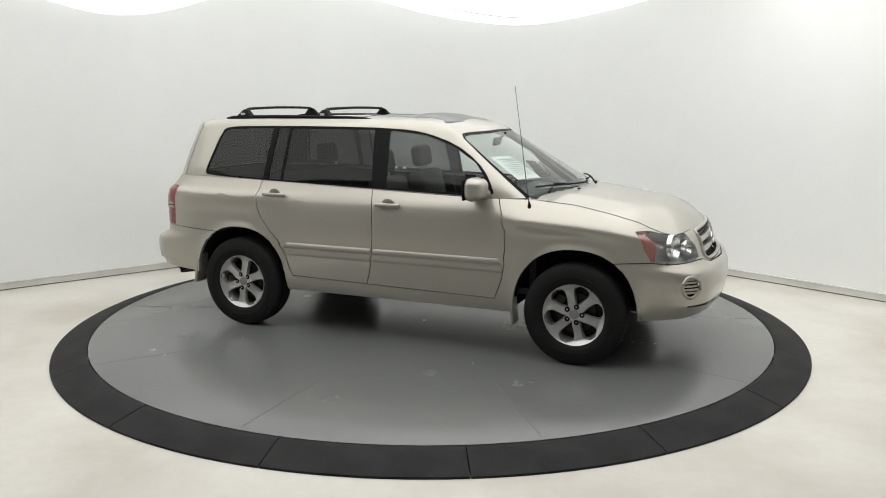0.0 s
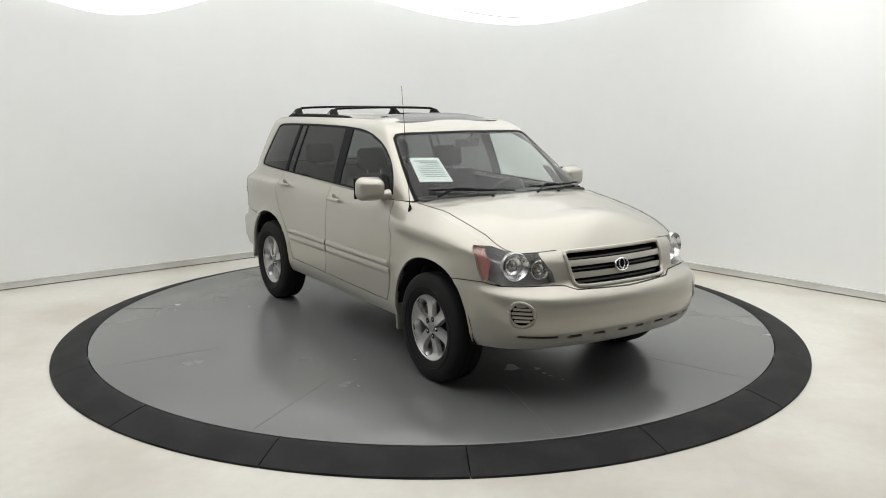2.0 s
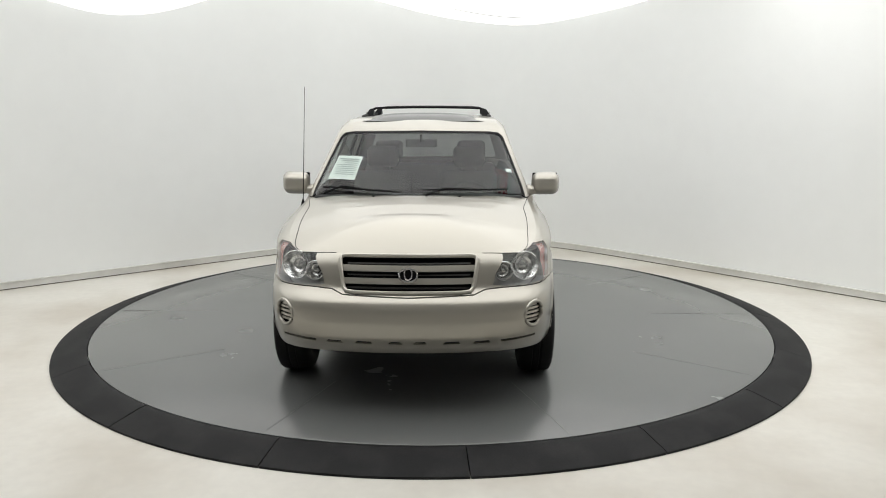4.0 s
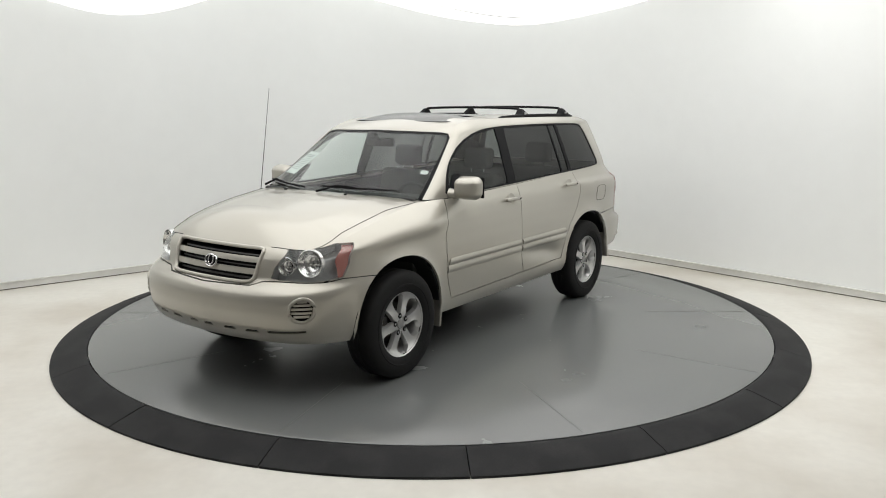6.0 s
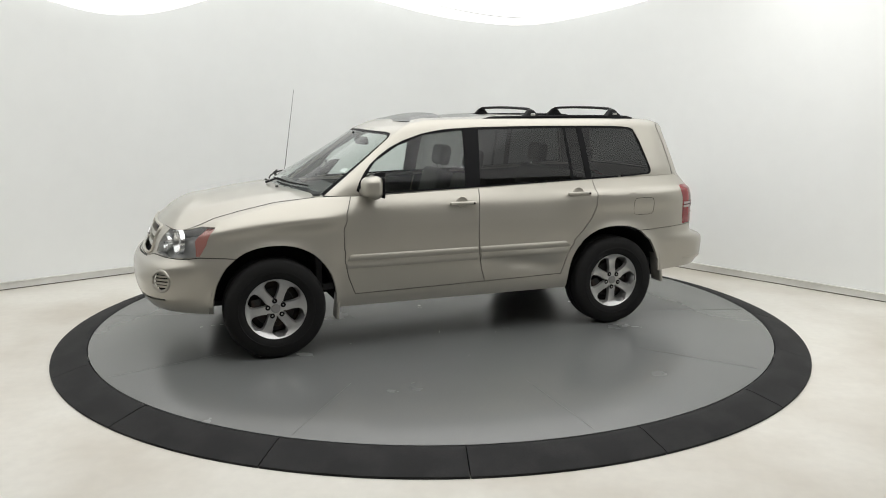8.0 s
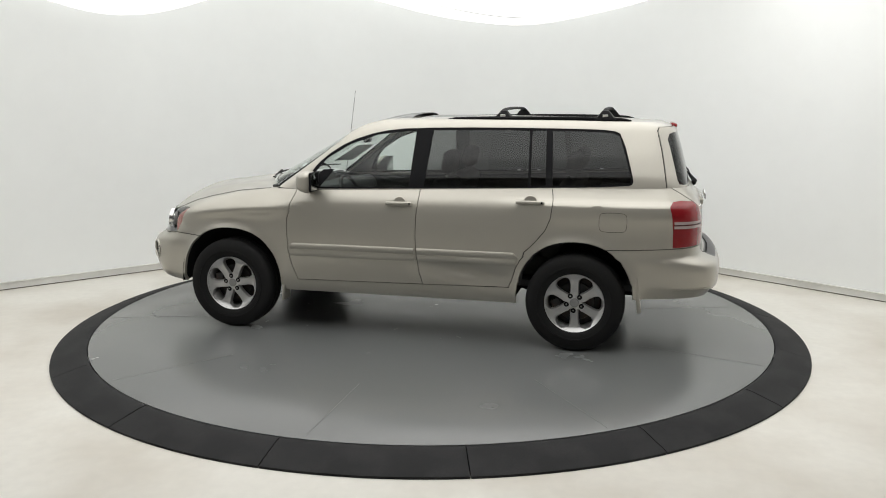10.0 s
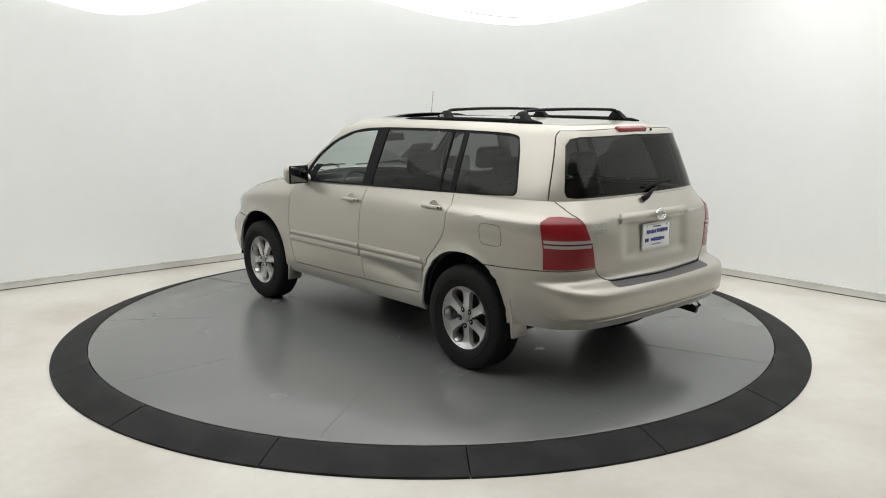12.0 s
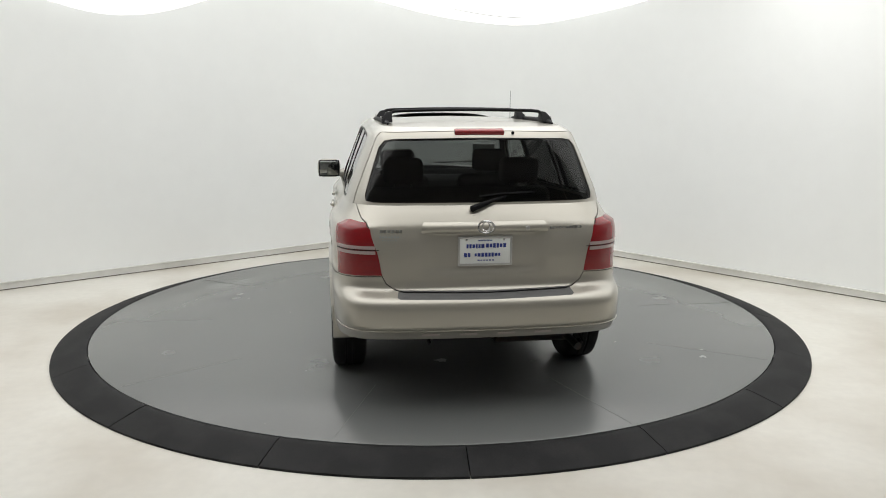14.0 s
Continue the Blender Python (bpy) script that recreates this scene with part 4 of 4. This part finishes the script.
def build_grille():
    back = part("grille", shell_bm(REGIONS["grille"], low_surface, BOTH, 0.045, 0), TRIM, CAR, "silver framed grille with dark slots")
    e = [low_front(*p) for p in [(0.0, 0.714), (0.15, 0.714), (0.30, 0.715), (0.355, 0.720), (0.371, 0.74), (0.391, 0.85), (0.395, 0.892), (0.385, 0.906), (0.36, 0.911), (0.2, 0.912), (0.0, 0.913)]]
    pts = [low_surface(a, z, 1, -0.002).tolist() for a, z in dense(e, 0.03)]
    full = pts + [(x, -y, z) for x, y, z in pts[::-1]]
    part("grille_frame", tube(full, 0.0125, 8, False), SILVERPAINT, back)
    for z, h in ((0.848, 0.017), (0.777, 0.017)):
        a1 = low_front(0.385 - (0.87 - z) * 0.12, z)[0]
        part("grille_bar", shell_bm(sheet_faces(0, a1, z - h, z + h, 16, 3), low_surface, BOTH, 0.004, 0.035), SILVERPAINT, back)
    for z in (0.885, 0.813, 0.745):
        a1 = low_front(0.36, z)[0]
        part("grille_slat", shell_bm(sheet_faces(0, a1, z - 0.004, z + 0.004, 16, 1), low_surface, BOTH, 0.030, 0.012), PLASTIC, back)
    badge = part("badge", oval((2.163, 0, 0.813), 0.052, 0.037, 0.006, -0.25), CHROME, back, "chrome oval badge")
    part("badge_centre", oval((2.164, 0, 0.818), 0.022, 0.030, 0.0045, -0.25), CHROME, back)
    m = lathe([(0.0, 0.0), (0.046, 0.0)], 28, "Z")
    part("badge_plate", m, TRIM, back, at=Matrix.Translation((2.156, 0, 0.813)) @ Euler((0, radians(76), 0)).to_matrix().to_4x4() @ Matrix.Diagonal((0.75, 1.08, 1, 1)))


def build_flanks():
    for side in BOTH:
        for door, x0, x1 in (("front_door", 0.842, -0.166), ("rear_door", -0.19, -0.952)):
            ob = BODY[door, side]
            for z0, z1, out in ((0.665, 0.708, 0.013), (0.608, 0.658, 0.009)):
                xa, xb = x0, x1
                if door == "rear_door" and z0 < 0.65:
                    xb = x1 + 0.02
                f = sheet_faces(low_flank(xa, 0.65)[0], low_flank(xb, 0.65)[0], z0, z1, 28, 4)
                part("side_moulding", shell_bm(f, lambda a, v, s, i, z0=z0, z1=z1, o=out: low_surface(a, v, s, -o * np.sin(np.pi * (0.12 + 0.76 * (v - z0) / (z1 - z0))).reshape(-1, 1) + i), (side,), 0.0001, 0.014), PAINT, ob)
        for door, x, z in (("front_door", -0.045, 1.042), ("rear_door", -1.025, 1.078)):
            ob = BODY[door, side]
            p = on_low(x, z, side)
            cup = lathe([(0.0, -0.003), (0.034, -0.002), (0.042, 0.001), (0.045, -0.001)], 28, "Y")
            h = part("door_handle", box_bm(0.205, 0.022, 0.027, 0.009, 3, at=Matrix.Translation(p + Vector((0, side * 0.024, -0.002))) @ pose(0, 0, 0, side * 12, 0, 0)), PAINT, ob, "body-coloured pull handle")
            part("handle_cup", cup, PAINT, ob, at=Matrix.Translation(p + Vector((0.0, side * 0.003, 0.004))) @ pose(0, 0, 0, side * 14, 0, 0 if side > 0 else 180) @ Matrix.Diagonal((1.1, 1, 0.95, 1)))
            part("key_lock", lathe([(0.0, 0.004), (0.007, 0.004), (0.008, 0)], 12, "Y"), TRIM, ob, at=Matrix.Translation(p + Vector((-0.085, side * 0.036, -0.002))))
    # fuel flap, on the left only
    _, fuel = body_cuts()
    loop = [low_surface(a, z, 1, -0.0005).tolist() for a, z in fuel + fuel[:1]]
    part("fuel_flap_gap", tube(loop, 0.0015, 6, False), SEAM, BODY["quarter", 1])
    for side in BOTH:
        cx, cy, cz = 0.672, 0.925 * side, 1.190
        bm = box_bm(0.13, 0.205, 0.165, 0.055, 6)
        for v in bm.verts:
            if v.co.x > 0:
                v.co.y *= 0.94
                v.co.z *= 0.90
            v.co.z += 0.10 * abs(v.co.y) * (v.co.y * side < 0) * -0.3
            v.co.x -= 0.06 * (v.co.y * side + 0.1)
        m = part("door_mirror", bm, PAINT, CAR, "body-coloured door mirror", at=pose(cx, cy, cz, 0, 0, 0))
        part("mirror_glass", box_bm(0.012, 0.168, 0.128, 0.005, 2), MIRROR, m, "dark mirror glass", at=pose(-0.0700, 0.0, 0, 0, 0, 3.4 * side))
        part("mirror_rim", box_bm(0.016, 0.186, 0.146, 0.0075, 3), TRIM, m, at=pose(-0.066, 0.0, 0, 0, 0, 3.4 * side))
        foot = tube([(cx + 0.01, 0.79 * side, 1.140), (cx + 0.01, 0.83 * side, 1.142), (cx, 0.885 * side, 1.150)], [0.045, 0.034, 0.030], 12)
        part("mirror_foot", foot, PAINT, CAR)
        # black sail panel in the window's front corner
        f = sheet_faces(up_flank(0.70, 1.16)[0], up_flank(0.60, 1.16)[0], 0.02, 0.30, 4, 4)
        part("window_sail", shell_bm(f, up_surface, (side,), 0.001, 0.006), TRIM, CAR)


def roof_z(x, y):
    edge = 1.645
    return edge + (table(x, [(-1.9, 1.650), (-1.3, 1.664), (-0.6, 1.676), (0.0, 1.672), (0.3, 1.645), (0.45, 1.612)]) - edge) * (1 - (y / 0.56) ** 2)


def build_roof_kit():
    for side in BOTH:
        pts = [(x, side * (0.545 - 0.02 * smoothstep(-1.2, -1.7, x)), 1.648 + 0.016 * math.sin(math.pi * k / 20) ** 0.5) for k, x in enumerate(np.linspace(-0.33, -1.70, 21).tolist())]
        part("roof_rail", tube(pts, [0.006] + [0.0145] * 19 + [0.006], 10), TRIM, CAR, "black roof rail")
    for x in (-0.765, -1.515):
        bar = []
        for i in range(25):
            y = -0.515 + 1.03 * i / 24
            u = abs(y) / 0.515
            bar.append((x, y, 1.733 - 0.010 * u * u - 0.020 * max(0, (u - 0.88) / 0.12) ** 2))
        b = tube(bar, 0.011, 10)
        for v in b.verts:
            v.co.x = x + (v.co.x - x) * 1.9
        c = part("roof_cross_bar", b, TRIM, CAR, "black arched roof cross bar")
        for side in BOTH:
            bm = bmesh.new()
            prof = [(-0.085, 1.655), (-0.055, 1.685), (-0.022, 1.724), (0.022, 1.724), (0.055, 1.685), (0.085, 1.655)]
            A = [bm.verts.new((x + dx, side * 0.488, z)) for dx, z in prof]
            B = [bm.verts.new((x + dx * 0.92, side * (0.558 if z < 1.66 else 0.548 if z < 1.7 else 0.525), z - 0.006)) for dx, z in prof]
            bm.faces.new(A)
            bm.faces.new(B)
            for i in range(len(prof)):
                j = (i + 1) % len(prof)
                bm.faces.new((A[i], A[j], B[j], B[i]))
            bmesh.ops.recalc_face_normals(bm, faces=bm.faces[:])
            bmesh.ops.bevel(bm, geom=bm.edges[:], offset=0.006, segments=2, affect="EDGES", profile=0.5)
            ft = part("bar_foot", bm, TRIM, c)
            part("foot_latch", box_bm(0.038, 0.008, 0.018, 0.003, at=pose(x, side * 0.556, 1.683, side * -18, 0, 0)), ALLOY, c)
    # smoked wind deflector over the sunroof
    bm = bmesh.new()
    rows = []
    for i in range(31):
        u = -1 + 2 * i / 30
        y = 0.475 * u
        front = 0.315 - 0.07 * u * u
        line = []
        for j in range(9):
            s = j / 8
            x = front + (-0.05 + 0.03 * u * u - front) * s
            lift = -0.012 + 0.036 * math.sin(min(1, s * 1.05) * math.pi * 0.62) * (1 - abs(u) ** 5)
            line.append(bm.verts.new((x, y, roof_z(x, y) + lift)))
        rows.append(line)
    for A, B in zip(rows, rows[1:]):
        for j in range(8):
            bm.faces.new((A[j], A[j + 1], B[j + 1], B[j]))
    bmesh.ops.recalc_face_normals(bm, faces=bm.faces[:])
    bmesh.ops.solidify(bm, geom=bm.faces[:], thickness=0.005)
    part("sunroof_deflector", bm, SMOKED, CAR, "smoked grey sunroof wind deflector")
    bm = bmesh.new()
    rows = [[bm.verts.new((x, y, roof_z(x, y) + 0.003)) for x in (-0.06, -0.2, -0.35, -0.50)] for y in [-0.42 + 0.84 * i / 16 for i in range(17)]]
    for A, B in zip(rows, rows[1:]):
        for j in range(3):
            bm.faces.new((A[j], A[j + 1], B[j + 1], B[j]))
    bmesh.ops.recalc_face_normals(bm, faces=bm.faces[:])
    bmesh.ops.solidify(bm, geom=bm.faces[:], thickness=0.004)
    part("sunroof_panel", bm, PRIVACY, CAR, "dark glass sunroof")
    # aerial on the right wing
    base = Vector((1.014, -0.812, 1.065))
    part("aerial", tube([base, base.lerp(Vector((0.894, -0.800, 1.885)), 0.05), Vector((0.894, -0.800, 1.885))], [0.0032, 0.003, 0.0016], 6), TRIM, CAR, "thin whip aerial")
    part("aerial_base", tube([base + Vector((0.004, -0.004, -0.02)), base + Vector((0, 0, 0.012)), base + Vector((-0.004, 0, 0.045))], [0.017, 0.014, 0.005], 12), TRIM, CAR)


def up_point(y, v, out=0.0, front=True):
    b = [float(q) for q in np.interp(v, *UP_WIDE).reshape(1)]
    a = up_at(abs(y) / b[0], v, front)[0]
    p = up_surface(a, v, 1, -out).tolist()
    return Vector((p[0], math.copysign(p[1], y), p[2]))


def build_wipers():
    for y0, y1, v0, v1 in ((0.62, 0.04, 0.03, 0.05), (-0.10, -0.66, 0.02, 0.06)):
        pts = [up_point(y0 + (y1 - y0) * i / 12, v0 + (v1 - v0) * i / 12, 0.014) for i in range(13)]
        w = part("wiper_blade", tube(pts, 0.0065, 6), TRIM, CAR, "black windscreen wiper")
        pv = up_point(y1 + 0.02, 0.0, 0.02) + Vector((0.03, 0, -0.01))
        part("wiper_arm", tube([pv, pts[9] + Vector((0.01, 0, 0.012)), pts[6] + Vector((0, 0, 0.006))], [0.009, 0.007, 0.005], 6), TRIM, w)
    for y in (0.291, -0.291):
        part("washer_nozzle", box_bm(0.022, 0.016, 0.010, 0.003, at=pose(1.235, y, 1.158)), TRIM, CAR)
    # price sheet behind the windscreen
    a0, a1 = up_at(0.59, 0, True)[0], up_at(0.862, 0, True)[0]
    sh = part("price_sheet", shell_bm(sheet_faces(a0, a1, 0.205, 0.545, 6, 6, 0.05), up_surface, (-1,), 0.014, 0), PAPER, CAR, "white price sheet behind the windscreen")
    rnd = random.Random(5)
    for k in range(9):
        v = 0.27 + 0.027 * k
        e = a0 + 0.02 + (a1 - a0 - 0.04) * rnd.uniform(0.6, 1.0)
        part("print_line", shell_bm(sheet_faces(a0 + 0.02, e, v, v + (0.008 if k < 7 else 0.014), 3, 1, 0.05), up_surface, (-1,), 0.011, 0), PRINT, sh)
    a2 = up_at(0.84, 0, True)[0]
    part("windscreen_sticker", shell_bm(sheet_faces(a2, a2 + 0.05, 0.31, 0.36, 2, 2), up_surface, (1,), 0.010, 0), PAPER, CAR, "small white sticker")


def build_tail():
    gate = BODY["tailgate"]
    a0 = low_rear(0.37, 1.066)[0]
    f = sheet_faces(a0, LOW_END, 1.038, 1.096, 14, 6)
    bar = shell_bm(f, lambda a, v, s, i: low_surface(a, v, s, -0.020 * np.sin(np.pi * (0.15 + 0.7 * (v - 1.038) / 0.058)).reshape(-1, 1) + i), BOTH, 0.0001, 0.02)
    g = part("gate_garnish", bar, PAINT, gate, "body-coloured number plate garnish")
    part("badge", oval((-2.268, 0, 1.076), 0.047, 0.034, 0.0065, 0.2), CHROME, gate, "chrome oval badge")
    part("badge_centre", oval((-2.269, 0, 1.080), 0.020, 0.027, 0.0045, 0.2), CHROME, gate)
    part("gate_lock", lathe([(0.0, 0.004), (0.012, 0.004), (0.014, 0.0)], 16, "Y"), ALLOY, gate, at=pose(-2.268, -0.245, 1.066, 0, 0, 90))
    # number plate with unreadable dealer card
    pl = part("number_plate", box_bm(0.006, 0.300, 0.158, 0.0025, 2), PAPER, gate, "white dealer plate with blue bars", at=pose(-2.238, 0, 0.931))
    fr = bmesh.new()
    for sy, sz, y, z in ((0.318, 0.014, 0, 0.080), (0.318, 0.014, 0, -0.080), (0.012, 0.17, 0.154, 0), (0.012, 0.17, -0.154, 0)):
        box_bm(0.011, sy, sz, 0.003, bm=fr, at=pose(-0.001, y, z))
    part("plate_frame", fr, ALLOY, pl)
    rnd = random.Random(3)
    for y, z, w, h in ((0.110, 0.030, 0.100, 0.028), (-0.005, 0.032, 0.105, 0.028), (0.062, -0.022, 0.155, 0.024), (0.125, -0.022, 0.026, 0.030), (0.045, -0.054, 0.09, 0.007), (0.04, 0.062, 0.08, 0.007)):
        y1 = y
        while y1 > y - w:
            b = rnd.uniform(0.010, 0.018) if h > 0.01 else 0.012
            part("print_bar", box_bm(0.002, b, h * rnd.uniform(0.7, 1.0), 0.0), BLUE, pl, smooth=False, at=pose(-0.0042, y1 - b / 2, z))
            y1 -= b + 0.005
    for y in (0.11, -0.11):
        part("plate_screw", lathe([(0.0, 0.003), (0.006, 0.002), (0.007, 0)], 10, "Y"), CHROME, pl, at=pose(-0.0035, y, 0.066, 0, 0, 90))
    # name badges: plain bars
    for y0, z, n, b, h, mat in ((0.545, 1.050, 6, 0.016, 0.016, CHROME), (0.555, 1.018, 7, 0.011, 0.010, PRINT), (0.555, 1.000, 6, 0.009, 0.006, PRINT), (-0.485, 1.058, 10, 0.014, 0.013, CHROME)):
        s = 1 if y0 > 0 else -1
        for k in range(n):
            yk = abs(y0) + (k - (n - 1) / 2) * (b + 0.006)
            b0, b1 = low_rear(yk + b / 2, z)[0], low_rear(yk - b / 2, z)[0]
            part("name_badge", shell_bm(sheet_faces(b0, b1, z - h / 2, z + h / 2, 1, 1), low_surface, (s,), -0.003, 0.004), mat, gate)
    # high brake lamp and washer jet
    bm = bmesh.new()
    box_bm(0.05, 0.30, 0.036, 0.012, 3, bm=bm, at=pose(-2.007, 0, 1.607, 0, -20, 0))
    part("high_brake_lamp", bm, RED, gate, "red high brake lamp")
    part("washer_jet", lathe([(0.0, 0.01), (0.008, 0.008), (0.010, 0)], 10, "Y"), TRIM, gate, at=pose(-2.022, -0.20, 1.602, 0, 0, 90))
    # rear wiper
    p0 = Vector((-2.175, 0.07, 1.168))
    w = part("rear_wiper", tube([p0, p0 + Vector((-0.012, -0.02, 0.012)), Vector((-2.155, -0.06, 1.215)), Vector((-2.140, -0.14, 1.235))], [0.020, 0.018, 0.011, 0.008], 10), TRIM, gate, "black rear wiper")
    part("wiper_blade", tube([up_point(0.02, 0.10, 0.012, False), up_point(-0.12, 0.135, 0.012, False), up_point(-0.30, 0.15, 0.010, False)], 0.007, 6), TRIM, w)
    # groove and pale reflectors under the rear bumper
    f = sheet_faces(low_flank(-2.05, 0.51)[0], LOW_END, 0.487, 0.497, 30, 1)
    part("bumper_groove", shell_bm(f, low_surface, BOTH, -0.006, 0.01), PAINT, CAR)
    for y0, y1 in ((0.06, 0.16), (0.28, 0.38)):
        for s in BOTH:
            part("bumper_slot", shell_bm(sheet_faces(low_rear(y1, 0.462)[0], low_rear(y0, 0.462)[0], 0.457, 0.469, 4, 1), low_surface, (s,), -0.002, 0.004), CLEARLENS, CAR)


def seat(at, width, bench=False):
    m = box_bm(0.52, width, 0.16, 0.05, 3, at=pose(0.02, 0, 0.58, 0, -5, 0))
    s = part("bench_seat" if bench else "front_seat", m, FABRIC, CAR, "grey cloth seat", at=at)
    part("backrest", box_bm(0.15, width * 0.96, 0.62, 0.06, 4, at=pose(-0.28, 0, 0.90, 0, -14, 0)), FABRIC, s)
    for y in ((0,) if not bench else (-0.40, 0.40)):
        part("headrest", box_bm(0.10, 0.27, 0.18, 0.045, 4, at=pose(-0.375, y, 1.32, 0, -10, 0)), FABRIC, s)
        for dy in (-0.06, 0.06):
            part("headrest_post", tube([(-0.345, y + dy, 1.16), (-0.37, y + dy, 1.27)], 0.006, 6), CHROME, s)
    return s


def build_cabin():
    bm = bmesh.new()
    box_bm(3.0, 1.5, 0.05, 0.01, bm=bm, at=pose(-0.5, 0, 0.46))
    box_bm(0.05, 1.45, 0.72, 0.01, bm=bm, at=pose(1.02, 0, 0.78))
    part("cabin_floor", bm, DASHMAT, CAR)
    for side in BOTH:
        for d in ("front_door", "rear_door"):
            part("door_lining", shell_bm(REGIONS[d], low_surface, (side,), 0.055, 0), DASHMAT, BODY[d, side])
        part("quarter_lining", shell_bm(REGIONS["quarter"], low_surface, (side,), 0.05, 0), DASHMAT, BODY["quarter", side])
    bm = bmesh.new()
    box_bm(0.46, 1.42, 0.26, 0.09, 4, bm=bm, at=pose(0.86, 0, 0.965, 0, 8, 0))
    box_bm(0.20, 0.42, 0.10, 0.04, 3, bm=bm, at=pose(0.72, 0.37, 1.065))
    d = part("dashboard", bm, DASHMAT, CAR, "dark grey dashboard")
    ring = [(0.185 * math.cos(t), 0.185 * math.sin(t), 0) for t in [2 * math.pi * i / 32 for i in range(33)]]
    w = part("steering_wheel", tube(ring, 0.014, 8, False), DASHMAT, CAR, at=pose(0.50, 0.37, 1.02, 0, -65, 0))
    part("wheel_hub", box_bm(0.13, 0.17, 0.05, 0.02, 3), DASHMAT, w)
    for a in (0, 90, 180):
        part("wheel_spoke", box_bm(0.03, 0.19, 0.02, 0.006, at=pose(0, 0, 0, 0, 0, a) @ pose(0, 0.09, 0)), DASHMAT, w)
    seat(pose(0.05, 0.37, 0), 0.52)
    seat(pose(0.05, -0.37, 0), 0.52)
    seat(pose(-0.92, 0, 0), 1.32, True)
    part("inner_mirror", box_bm(0.03, 0.24, 0.065, 0.014, 3, at=pose(0.50, 0.0, 1.475, 0, 10, 8)), TRIM, CAR)
    part("mirror_stem", tube([(0.52, 0, 1.49), (0.57, 0, 1.545)], 0.010, 8), TRIM, CAR)
    for side in BOTH:
        part("sun_visor", box_bm(0.14, 0.36, 0.018, 0.008, 2, at=pose(0.34, side * 0.27, 1.568, 0, 18, 0)), LINING, CAR)
    part("luggage_cover", box_bm(0.55, 1.25, 0.012, 0.004, at=pose(-1.72, 0, 1.08)), DASHMAT, CAR)


build_underside()
build_wheel()
build_lamps()
build_grille()
build_flanks()
build_roof_kit()
build_wipers()
build_tail()
build_cabin()


def motions():
    n = 56
    table_rows, car_rows = [], []
    for i in range(n + 1):
        t = 14.0 * i / n
        m = pose(0, 0, 0, 0, 0, TURN_START + TURN_RATE * t)
        table_rows.append((t, m))
        car_rows.append((t, m @ pose(CAR_ON_TABLE[0], CAR_ON_TABLE[1], 0)))
    walk(DISC_OB, table_rows)
    walk(CAR, car_rows)


motions()
